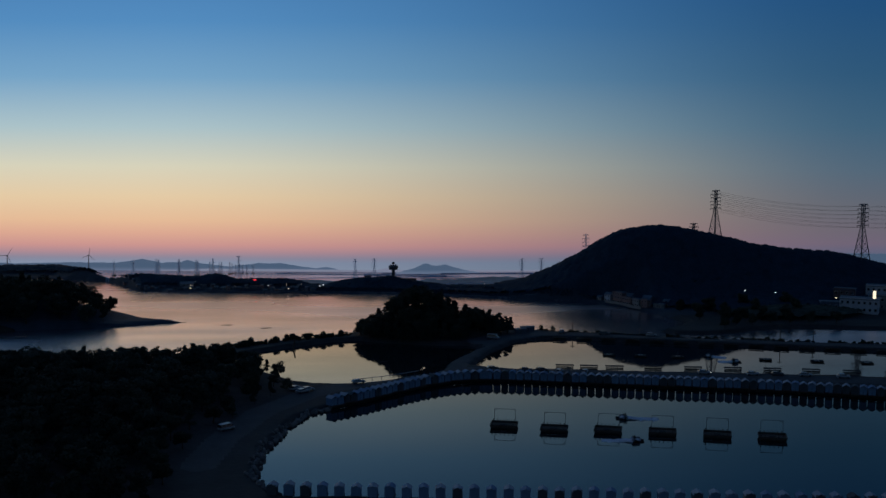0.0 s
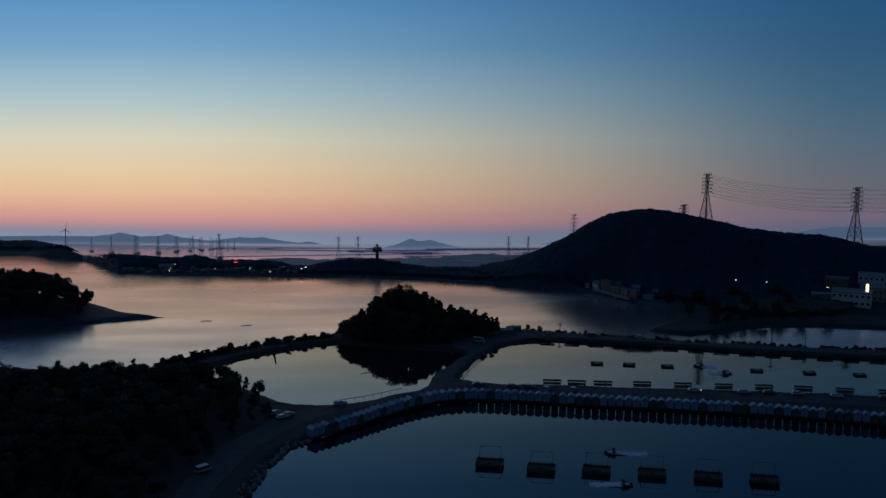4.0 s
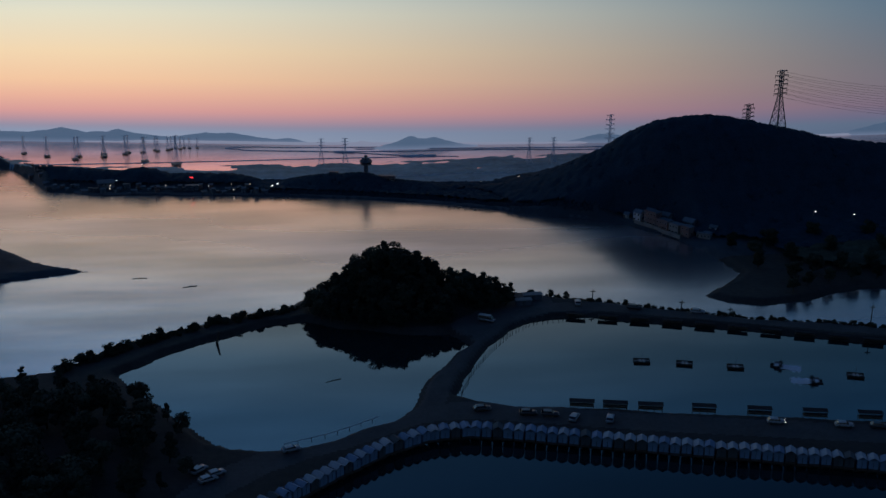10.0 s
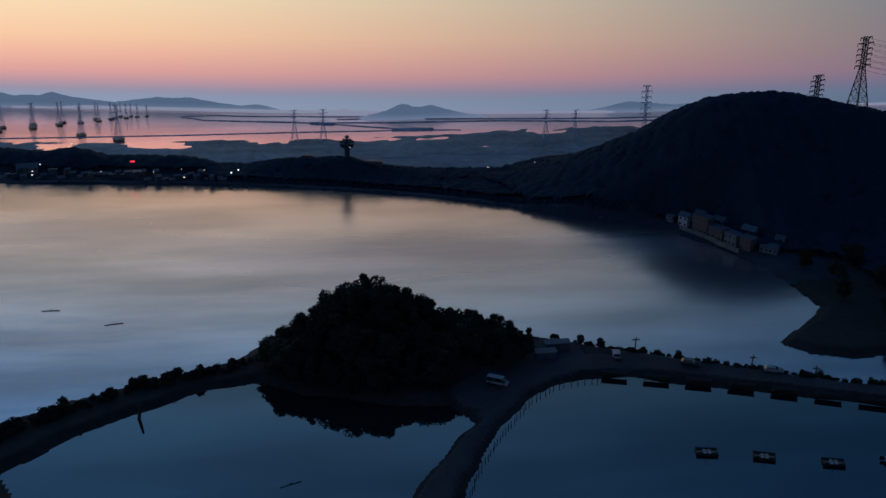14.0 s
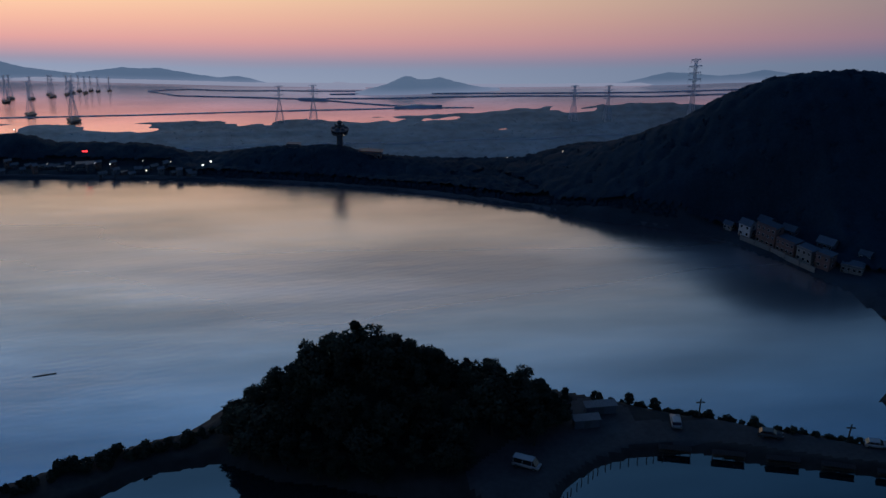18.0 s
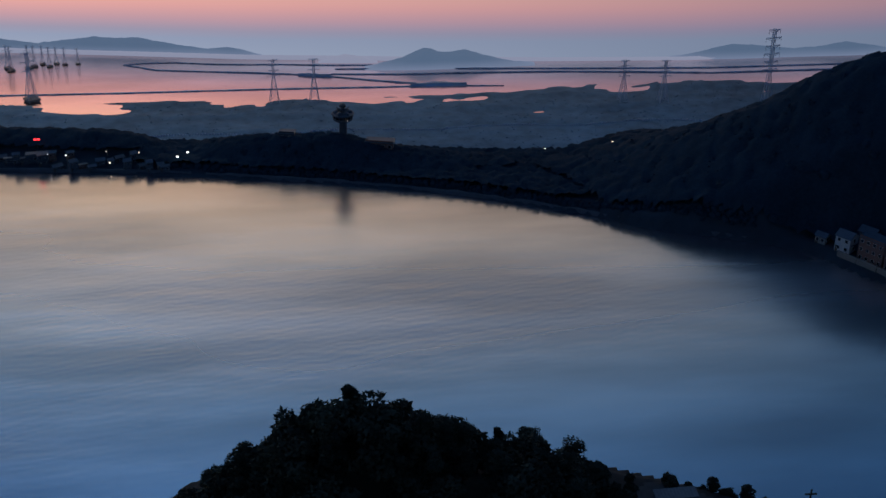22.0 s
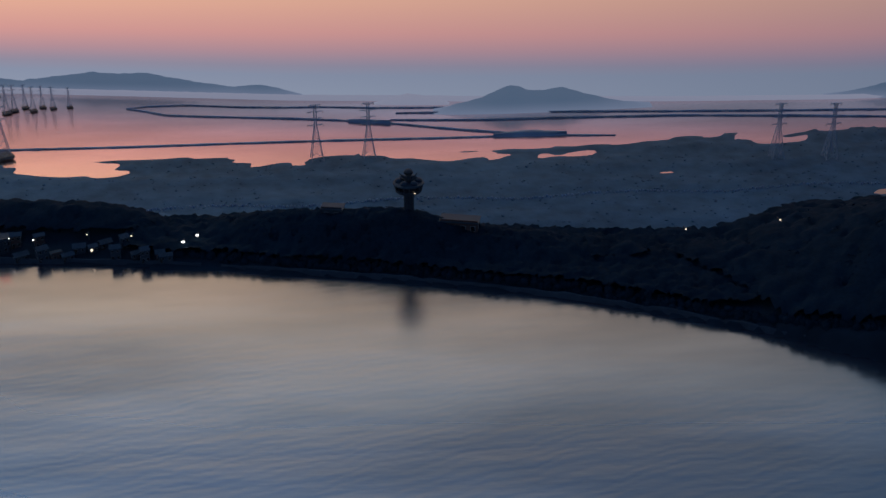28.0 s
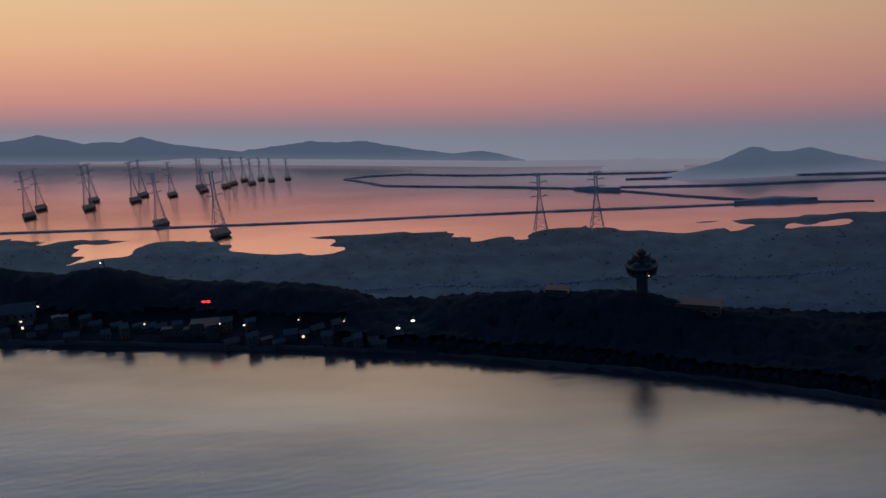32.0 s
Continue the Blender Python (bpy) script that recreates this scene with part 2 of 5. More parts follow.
M_FOAM = mat("water_foam", (0.55, 0.6, 0.65), 0.9, 3, 0.1, 0.5, 0.05)


# ---- mesh helpers ----
def mesh_of(name, bm, material, smooth=False):
    me = bpy.data.meshes.new(name)
    bm.to_mesh(me)
    bm.free()
    me.materials.append(material)
    if smooth:
        me.polygons.foreach_set("use_smooth", [True] * len(me.polygons))
    return me


def part(name, bm, material, parent, label="", smooth=False):
    ob = new(name, mesh_of(name, bm, material, smooth))
    ob.parent = parent
    if label:
        tagged(ob, label)
    return ob


def share(name, me, parent, m=None):
    ob = new(name, me)
    ob.parent = parent
    if m is not None:
        ob.matrix_basis = m
    return ob


def thing(name, label, category, group="", m=None, kind=""):
    ob = tagged(new(name), label, category, group, kind)
    if m is not None:
        ob.matrix_basis = m
    return ob


def again(ob, m):
    """A copy of a thing at the pose m, with the size that m gives."""
    c = copy_thing(ob, m)
    c.matrix_basis = m
    return c


def box(bm, x0, y0, z0, x1, y1, z1, bev=0.0):
    r = bmesh.ops.create_cube(bm, size=1.0, matrix=Matrix.Translation(((x0 + x1) / 2, (y0 + y1) / 2, (z0 + z1) / 2)) @ Matrix.Diagonal((x1 - x0, y1 - y0, z1 - z0, 1)))
    if bev:
        es = list({e for v in r["verts"] for e in v.link_edges})
        bmesh.ops.bevel(bm, geom=es, offset=bev, segments=1, affect="EDGES")


def rod(bm, a, b, r, n=5, r2=None):
    a, b = Vector(a), Vector(b)
    d = b - a
    m = Matrix.Translation((a + b) / 2) @ d.to_track_quat("Z", "Y").to_matrix().to_4x4()
    bmesh.ops.create_cone(bm, cap_ends=True, segments=n, radius1=r, radius2=r if r2 is None else r2, depth=d.length, matrix=m)


def quad(bm, *ps):
    bm.faces.new([bm.verts.new(p) for p in ps])


def ridged(bm, n, lo, hi, f):
    """One ribbed sheet with thickness: f(u, v, k) gives the point at u along, v across, on face k."""
    rows = [[[bm.verts.new(f(lo + (hi - lo) * i / n, v, k, i % 2)) for v in (0, 1)] for k in (0, 1)] for i in range(n + 1)]
    for a, b in zip(rows, rows[1:]):
        bm.faces.new((a[0][0], b[0][0], b[0][1], a[0][1]))
        bm.faces.new((a[1][1], b[1][1], b[1][0], a[1][0]))
        for v in (0, 1):
            bm.faces.new((a[0][v], a[1][v], b[1][v], b[0][v]))
    for r in (rows[0], rows[-1]):
        bm.faces.new((r[0][0], r[0][1], r[1][1], r[1][0]))
    bmesh.ops.recalc_face_normals(bm, faces=bm.faces[:])


def bx(*a):
    bm = bmesh.new()
    box(bm, *a)
    return bm


def rd(*a, **k):
    bm = bmesh.new()
    rod(bm, *a, **k)
    return bm


# ---- the lie of the land ----
POND_SOUTH = [(2.8, 146), (4.2, 157.5), (7.2, 168), (9.3, 173.6), (14.2, 179.4), (19.2, 183.3), (24.2, 187.6), (29, 191.4), (33.6, 193.9), (38, 194.3), (42.2, 193.2), (50, 190.6), (57.5, 188.2), (65, 185.8), (72.4, 183.6), (79.8, 181.2), (87, 178), (120, 164), (120, 114), (69, 125.3), (41.7, 131.5), (4.9, 138.8)]
POND_NORTH = [(38.6, 206), (41.9, 214), (45, 219.5), (48.8, 225), (52, 227.6), (55.5, 228.6), (60, 228.2), (68.5, 225.4), (77, 222.2), (86, 218.6), (94, 215.4), (103, 212), (130, 203), (124, 183), (102, 188.5), (88.6, 192.6), (72, 196.2), (53, 200.6), (44.7, 202.6), (40.8, 204)]
POND_WEST = [(11.7, 195.3), (15, 194.5), (18.3, 194.6), (22.5, 196.4), (26.1, 198.4), (29.8, 200.4), (32.5, 202.7), (33.3, 206.3), (35, 210.8), (38.3, 216), (41.6, 221), (40.2, 224.6), (32.6, 226.2), (25.4, 228.4), (21, 231.8), (16.4, 230.9), (11.5, 227.7), (8.4, 225.4), (4.6, 223.1), (1, 219.7), (-1.8, 216.6), (0, 211.8), (4.2, 206), (7.5, 201.5), (10, 197)]
NEAR_LAND = [(-300, -80), (300, -80), (300, 165), (140, 207), (118, 214.5), (103.3, 219), (96.7, 221), (90.5, 223), (82.7, 225.3), (75.2, 228.6), (67.4, 232.1), (61.9, 234.8), (56.3, 237.3), (52, 239.6), (46, 243), (38, 245.5), (28, 244.8), (22, 241), (20, 238.2), (18.2, 236.7), (13.2, 235.1), (8.2, 233.4), (3.5, 230.7), (-0.4, 228.9), (-4.1, 226), (-7.4, 221.5), (-10.1, 219), (-13.6, 218), (-20.7, 217.5), (-60, 222), (-300, 225)]
HEADLAND = [(-300, 246), (-60, 248), (-38, 250.5), (-28.7, 252), (-22, 253), (-15, 254.6), (-10.6, 256), (-14.6, 258.2), (-19.4, 261.2), (-22.8, 264), (-27, 268), (-38, 273), (-60, 280), (-300, 290)]
FAR_LAND = [(300, 205), (140, 226), (110.4, 234), (102.8, 235), (97.9, 233.6), (92.1, 230.6), (86.3, 229.8), (81.4, 231.4), (79.2, 234.6), (81.1, 237), (85.1, 240.4), (87.4, 243.4), (87.3, 246.8), (86.2, 252.2), (85.2, 256.2), (83.2, 259.8), (80.8, 264), (78.9, 267.2), (76.4, 270.6), (72, 272.8), (66.6, 275.4), (62, 277.9), (57.2, 280.5), (51.5, 283.4), (46, 285.8), (40.5, 287.8), (33.6, 289.8), (27, 291.4), (21, 292.9), (13.5, 294.4), (4.3, 295.5), (-4.9, 296.6), (-14, 297.6), (-18.6, 299.4), (-23, 301), (-27, 309), (-33, 318), (-46, 325), (-70, 329),
            (-130, 334), (-130, 350), (-62, 340), (-40, 330), (-22, 319.4), (-16, 318), (-8, 317.4), (3.7, 315.6), (8.9, 316.4), (20, 315.8), (30, 316), (43, 315.4), (55, 316.4), (66, 318), (80, 318.4), (100, 318), (300, 322)]


def signed(P, X, Y):
    """Distance to a polygon's edge, positive inside."""
    inside = np.zeros(X.shape, bool)
    d2 = np.full(X.shape, 1e12)
    for (ax, ay), (bx_, by) in zip(P, P[1:] + P[:1]):
        ex, ey = bx_ - ax, by - ay
        t = np.clip(((X - ax) * ex + (Y - ay) * ey) / (ex * ex + ey * ey), 0, 1)
        d2 = np.minimum(d2, (X - ax - t * ex) ** 2 + (Y - ay - t * ey) ** 2)
        if ay != by:
            inside ^= ((ay > Y) != (by > Y)) & (X < ex * (Y - ay) / ey + ax)
    return np.where(inside, 1, -1) * np.sqrt(d2)


def wob(X, Y, s, k=0):
    """Smooth wandering noise from a few sines."""
    r = np.random.RandomState(7 + k)
    z = np.zeros(X.shape)
    for i in range(9):
        a, f, p = r.uniform(0, 6.3), s * r.uniform(0.5, 2.2), r.uniform(0, 6.3)
        z += np.sin((X * np.cos(a) + Y * np.sin(a)) * f + p)
    return z / 4.0


MOUNTAIN_X = [48, 54, 58, 64, 70, 76, 80, 85, 90, 94, 98, 106, 115, 124, 135, 147, 180, 240]
MOUNTAIN_Z = [0.1, 0.35, 0.85, 2.7, 5.8, 9.0, 11.8, 14.6, 15.8, 16.2, 15.6, 13.4, 11.2, 9.8, 8.6, 6.2, 5, 4]
TOWER_X = [17.6, 19.6, 22.5, 26, 31, 34.6, 38, 41, 44.5, 48, 53, 60, 66]
TOWER_Z = [0, 0.9, 1.7, 2.3, 2.6, 2.9, 2.1, 1.7, 1.4, 0.9, 0.4, 0.15, 0]
WEST_X = [-80, -46, -33, -24, -17, -10, -6, -3, -1, 4, 10, 13, 15.4, 17, 18]
WEST_Z = [2.4, 2.2, 2.5, 2.7, 2.7, 2.6, 3.3, 2.5, 1.8, 1.9, 2.0, 1.6, 1.0, 0.3, 0]
CREST_X = [-80, -46, -25, -12, 0, 20, 34, 50, 70, 90, 140, 300]
CREST_Y = [334, 331, 307, 303.5, 302, 298.5, 295.4, 292, 285, 280, 278, 278]


def crest_y(X):
    return np.interp(X, CREST_X, CREST_Y)


def shore_distance(X, Y):
    d = np.maximum(signed(NEAR_LAND, X, Y), np.maximum(signed(HEADLAND, X, Y), signed(FAR_LAND, X, Y)))
    for p in (POND_SOUTH, POND_NORTH, POND_WEST):
        d = np.minimum(d, -signed(p, X, Y))
    return d


def height(X, Y):
    X, Y = np.asarray(X, float), np.asarray(Y, float)
    d = shore_distance(X, Y) + 0.35 * wob(X, Y, 0.5)
    z = np.clip(-0.35 + d * 0.75, -1.2, 0.62) + 0.04 * wob(X, Y, 0.8, 1)
    def hill(h):
        terrace = 5.0 * np.clip((275 - Y) / 4, 0, 1) * np.clip((X - 73) / 3, 0, 1)
        return np.minimum(h, 0.35 + np.minimum(np.maximum(d, 0), 1.5) * 0.3 + np.maximum(d - terrace, 0) * 1.5)
    g = lambda cx, cy, a, sx, sy: a * np.exp(-((X - cx) / sx) ** 2 / 2 - ((Y - cy) / sy) ** 2 / 2)
    h = g(-16, 192, 0.6, 11, 10) + g(-45, 176, 2.4, 20, 22)
    h = h + g(32.2, 236, 5.4, 4.2, 3.2) + g(40.5, 234.6, 2.2, 4.6, 3.0)
    h = h + g(-38, 261, 3.4, 8, 6) + g(-70, 264, 5, 20, 9)
    yc = crest_y(X)
    h = h + np.interp(X, MOUNTAIN_X, MOUNTAIN_Z, left=0) * np.exp(-((Y - yc) / np.where(Y < yc, 8.5, 7.0)) ** 2 / 2)
    h = h + np.interp(X, TOWER_X, TOWER_Z, left=0, right=0) * np.exp(-((Y - yc) / np.where(Y < yc, 2.4, 2.0)) ** 2 / 2)
    h = h + np.interp(X, WEST_X, WEST_Z, left=0, right=0) * np.exp(-((Y - yc) / 2.3) ** 2 / 2)
    h = h + g(112, 250, 1.6, 12, 8)
    h = h * (1 + 0.05 * wob(X, Y, 0.12, 2))
    z = np.where(d > 0, np.maximum(z, hill(h)), z)
    # the salt marsh behind the hills lies just above the water, with pools
    marsh = signed(FAR_LAND, X, Y)
    back = Y - yc - np.interp(X, [0, 50, 70, 90, 140], [3.5, 3.5, 9, 13, 14])
    flat = (back > 0) & (h < 1.0) & (marsh > 0)
    zm = 0.13 + (0.085 + 0.08 * np.clip((9 - marsh) / 7, 0, 1)) * (wob(X * 0.3, Y, 0.9, 3) + 0.5 * wob(X * 0.5, Y, 2.2, 4)) + np.clip((3 - marsh) / 3, 0, 1) * -0.13
    zm = np.where(back < 4, np.maximum(zm, 0.1), zm)
    return np.where(flat, zm, z)


def terrain(name, x0, x1, y0, y1, step, materials, pick, label):
    xs, ys = np.arange(x0, x1 + step / 2, step), np.arange(y0, y1 + step / 2, step)
    X, Y = np.meshgrid(xs, ys)
    Z = height(X, Y)
    V = np.stack([X, Y, Z], -1).reshape(-1, 3)
    nx = len(xs)
    i = np.arange(len(ys) - 1)[:, None] * nx + np.arange(nx - 1)[None, :]
    F = np.stack([i, i + 1, i + nx + 1, i + nx], -1).reshape(-1, 4)
    F = F[Z.reshape(-1)[F].max(1) > -0.6]
    me = bpy.data.meshes.new(name)
    me.from_pydata(V.tolist(), [], F.tolist())
    for m in materials:
        me.materials.append(m)
    c = V[F].mean(1)
    me.polygons.foreach_set("material_index", pick(c).astype(int))
    me.polygons.foreach_set("use_smooth", [True] * len(F))
    return tagged(new(name, me), label, "ground", kind="structure")


TRACKS = [([(-4, 150), (-1.5, 162), (3.4, 176), (10, 186), (14.3, 190), (18.3, 192.6), (23.8, 195), (28.8, 198), (33, 200.2), (39.1, 200.6), (47.4, 198.4), (57.6, 195.4), (71.3, 192), (89.3, 187.6), (125, 176)], 2.2),
          ([(34.2, 201), (35.6, 205.2), (37, 209.5), (40, 215), (43, 219.8), (46.4, 224.4), (50, 229), (55, 231.6), (63, 231), (74.1, 227), (85.6, 222.6), (101.8, 216.6), (130, 207)], 1.7),
          ([(44, 226), (49, 230), (53, 234)], 3.4)]


def along(P, step):
    """Evenly spaced points on a polyline, with their headings."""
    out, left = [], 0.0
    for a, b in zip(P, P[1:]):
        a, b = Vector(a), Vector(b)
        n = (b - a).length
        while left <= n:
            out.append((a + (b - a) * (left / n), math.atan2(b.y - a.y, b.x - a.x)))
            left += step
        left -= n
    return out


def near_pick(c):
    idx = np.zeros(len(c))
    for P, w in TRACKS:
        d = np.full(len(c), 1e9)
        for a, b in zip(P, P[1:]):
            ex, ey = b[0] - a[0], b[1] - a[1]
            t = np.clip(((c[:, 0] - a[0]) * ex + (c[:, 1] - a[1]) * ey) / (ex * ex + ey * ey), 0, 1)
            d = np.minimum(d, np.hypot(c[:, 0] - a[0] - t * ex, c[:, 1] - a[1] - t * ey))
        idx[(d < w) & (c[:, 2] > 0.4)] = 1
    idx[c[:, 2] > 2.2] = 2
    return idx


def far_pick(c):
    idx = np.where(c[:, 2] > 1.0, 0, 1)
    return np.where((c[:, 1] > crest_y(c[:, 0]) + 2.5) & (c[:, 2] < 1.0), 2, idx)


FAR_SHORE = [(-220, 372), (-130, 358), (-60, 346), (-30, 340.5), (-11, 337.5), (7, 334.5), (24, 331.5), (46, 329), (63, 327.5), (80, 326.5), (140, 327), (300, 331)]


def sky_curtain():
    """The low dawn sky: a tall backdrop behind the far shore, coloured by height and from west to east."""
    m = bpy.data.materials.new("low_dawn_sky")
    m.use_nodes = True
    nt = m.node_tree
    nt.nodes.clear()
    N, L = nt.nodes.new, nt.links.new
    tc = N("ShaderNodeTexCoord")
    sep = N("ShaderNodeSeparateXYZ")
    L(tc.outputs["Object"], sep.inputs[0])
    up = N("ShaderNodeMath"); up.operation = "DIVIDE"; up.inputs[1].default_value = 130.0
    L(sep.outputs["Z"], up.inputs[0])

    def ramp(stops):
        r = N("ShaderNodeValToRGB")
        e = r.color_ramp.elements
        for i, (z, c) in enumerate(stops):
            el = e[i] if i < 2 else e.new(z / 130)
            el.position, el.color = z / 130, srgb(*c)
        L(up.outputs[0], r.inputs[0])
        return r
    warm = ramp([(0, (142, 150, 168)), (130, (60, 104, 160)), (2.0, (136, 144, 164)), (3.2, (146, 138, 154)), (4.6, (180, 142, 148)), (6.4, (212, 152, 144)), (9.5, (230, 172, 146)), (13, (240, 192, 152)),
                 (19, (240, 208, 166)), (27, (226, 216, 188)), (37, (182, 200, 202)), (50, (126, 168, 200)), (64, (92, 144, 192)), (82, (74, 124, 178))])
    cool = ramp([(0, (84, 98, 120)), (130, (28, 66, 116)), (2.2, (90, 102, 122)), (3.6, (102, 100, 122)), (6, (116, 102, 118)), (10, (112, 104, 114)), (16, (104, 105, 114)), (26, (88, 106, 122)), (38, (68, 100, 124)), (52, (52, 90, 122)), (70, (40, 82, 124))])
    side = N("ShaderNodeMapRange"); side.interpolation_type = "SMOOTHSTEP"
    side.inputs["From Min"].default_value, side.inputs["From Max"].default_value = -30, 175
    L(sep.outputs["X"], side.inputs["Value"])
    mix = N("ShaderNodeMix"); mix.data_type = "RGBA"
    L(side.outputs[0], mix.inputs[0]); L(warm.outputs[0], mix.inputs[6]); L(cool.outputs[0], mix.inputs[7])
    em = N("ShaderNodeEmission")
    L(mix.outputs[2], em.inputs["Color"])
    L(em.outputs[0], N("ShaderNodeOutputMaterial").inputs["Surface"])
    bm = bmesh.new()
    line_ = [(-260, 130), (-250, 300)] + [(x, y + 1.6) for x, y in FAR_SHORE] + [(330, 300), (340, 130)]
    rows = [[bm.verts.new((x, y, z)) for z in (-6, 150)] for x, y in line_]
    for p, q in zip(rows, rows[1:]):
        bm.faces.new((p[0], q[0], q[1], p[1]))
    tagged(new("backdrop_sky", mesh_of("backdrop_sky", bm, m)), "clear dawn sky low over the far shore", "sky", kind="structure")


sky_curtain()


def sheet(name, P, z, material, label, category):
    bm = bmesh.new()
    bm.faces.new([bm.verts.new((x, y, z)) for x, y in P])
    bmesh.ops.triangulate(bm, faces=bm.faces[:])
    bmesh.ops.recalc_face_normals(bm, faces=bm.faces[:])
    if bm.faces[:][0].normal.z < 0:
        bmesh.ops.reverse_faces(bm, faces=bm.faces[:])
    tagged(new(name, mesh_of(name, bm, material)), label, category, kind="structure")


sheet("water", [(-220, -135), (300, -135)] + FAR_SHORE[::-1], 0.0, M_WATER, "calm grey-blue water of the lake", "water")
sheet("lake_bed", [(-220, -135), (300, -135)] + FAR_SHORE[::-1], -1.6, M_SOIL, "dark mud under the water", "lake bed")
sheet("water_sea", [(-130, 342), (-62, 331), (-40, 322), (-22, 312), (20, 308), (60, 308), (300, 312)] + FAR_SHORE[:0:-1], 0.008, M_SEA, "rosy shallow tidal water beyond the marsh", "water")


def pond(name, P, label, material):
    bm = bmesh.new()
    c = Vector((sum(p[0] for p in P) / len(P), sum(p[1] for p in P) / len(P)))
    bm.faces.new([bm.verts.new((*(Vector(p) + (Vector(p) - c).normalized() * 1.3), 0.012)) for p in P])
    bmesh.ops.triangulate(bm, faces=bm.faces[:])
    bmesh.ops.recalc_face_normals(bm, faces=bm.faces[:])
    if bm.faces[:][0].normal.z < 0:
        bmesh.ops.reverse_faces(bm, faces=bm.faces[:])
    tagged(new(name, mesh_of(name, bm, material)), label, "pond water", kind="structure")


pond("water_south_pond", POND_SOUTH, "still dark water of the south fish pond", M_POND)
pond("water_north_pond", POND_NORTH, "still dark water of the north fish pond", M_POND_CLEAR)
pond("water_west_pond", POND_WEST, "still dark water of the west pond", M_POND_CLEAR)
terrain("ground", -60, 150, 120, 250, 0.38, (M_SOIL, M_TRACK, M_WOODED), near_pick, "dark earth dikes and gravel tracks round the ponds")
terrain("ground_south", -160, 200, -60, 120, 3.0, (M_SOIL, M_TRACK, M_WOODED), near_pick, "dark open ground south of the ponds")
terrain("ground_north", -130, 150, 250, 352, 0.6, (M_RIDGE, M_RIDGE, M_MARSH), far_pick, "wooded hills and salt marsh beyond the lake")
terrain("ground_east", 150, 300, 120, 340, 3.0, (M_SOIL, M_TRACK, M_WOODED), near_pick, "dark land east of the ponds")
terrain("ground_west", -220, -60, 120, 250, 3.0, (M_SOIL, M_TRACK, M_WOODED), near_pick, "dark land west of the ponds")


def ground_z(x, y):
    return float(height(np.array([x]), np.array([y]))[0])


# ---- trees ----
R = random.Random(11)


def crown_mesh(name, material, w, h, n, leaf, seed, pine=False):
    r = random.Random(seed)
    V, F = [], []
    lobes = []
    if pine:
        for k in range(9):
            t = k / 8
            a = r.uniform(0, 6.28)
            rad = w * 0.5 * (1 - 0.75 * t) * r.uniform(0.5, 1.0)
            lobes.append((math.cos(a) * rad * 0.8, math.sin(a) * rad * 0.8, h * (0.15 + 0.8 * t), w * 0.30 * (1.15 - 0.6 * t), h * 0.07))
    else:
        for k in range(11):
            a, q = r.uniform(0, 6.28), r.uniform(0.1, 1) ** 0.5
            t = r.uniform(0, 1)
            rad = w * 0.36 * q * math.sqrt(max(0.1, 1 - (t - 0.35) ** 2 * 1.7))
            lobes.append((math.cos(a) * rad, math.sin(a) * rad, h * (0.12 + 0.72 * t), w * r.uniform(0.16, 0.26), h * r.uniform(0.12, 0.2)))
        lobes.append((0, 0, h * 0.5, w * 0.3, h * 0.34))
    for i in range(n):
        cx, cy, cz, a, b = lobes[r.randrange(len(lobes))]
        d = Vector((r.gauss(0, 1), r.gauss(0, 1), r.gauss(0, 1))).normalized()
        q = r.uniform(0.7, 1.08)
        p = Vector((cx + d.x * a * q, cy + d.y * a * q, cz + d.z * b * q))
        u = Vector((r.gauss(0, 1), r.gauss(0, 1), r.gauss(0, 0.7))).normalized() * leaf * r.uniform(0.6, 1.4)
        v = d.cross(u).normalized() * leaf * r.uniform(0.4, 0.9)
        k = len(V)
        V += [p - u, p - v * 0.8 + u * 0.1, p + u, p + v]
        F.append((k, k + 1, k + 2, k + 3))
    me = bpy.data.meshes.new(name)
    me.from_pydata(V, [], F)
    me.materials.append(material)
    return me


def trunk_mesh(h, r0, seed):
    r = random.Random(seed)
    bm = bmesh.new()
    p = Vector((0, 0, -0.4))
    q = Vector((r.uniform(-0.15, 0.15), r.uniform(-0.15, 0.15), h * 0.45))
    rod(bm, p, q, r0, 6, r0 * 0.7)
    t = q + Vector((r.uniform(-0.2, 0.2), r.uniform(-0.2, 0.2), h * 0.4))
    rod(bm, q, t, r0 * 0.7, 5, r0 * 0.2)
    for k in range(4):
        a = r.uniform(0, 6.28)
        s = q + (t - q) * r.uniform(-0.3, 0.5)
        rod(bm, s, s + Vector((math.cos(a), math.sin(a), 0.7)) * h * 0.22, r0 * 0.35, 4, r0 * 0.1)
    return mesh_of("trunk", bm, M_BARK, True)


KINDS = []
for k in range(5):
    w, h = (4.6, 5.6, 5.0, 4.2, 6.0)[k], (4.6, 5.4, 4.2, 5.0, 4.8)[k]
    KINDS.append((crown_mesh("crown", M_LEAF, w, h, 2100, 0.24, 100 + k), trunk_mesh(h + 1.2, 0.16, k), h, w, False))
for k in range(3):
    w, h = (3.6, 4.2, 3.2)[k], (6.0, 6.6, 5.4)[k]
    KINDS.append((crown_mesh("crown", M_PINE, w, h, 1700, 0.22, 140 + k, True), trunk_mesh(h + 1.0, 0.14, 20 + k), h, w, True))


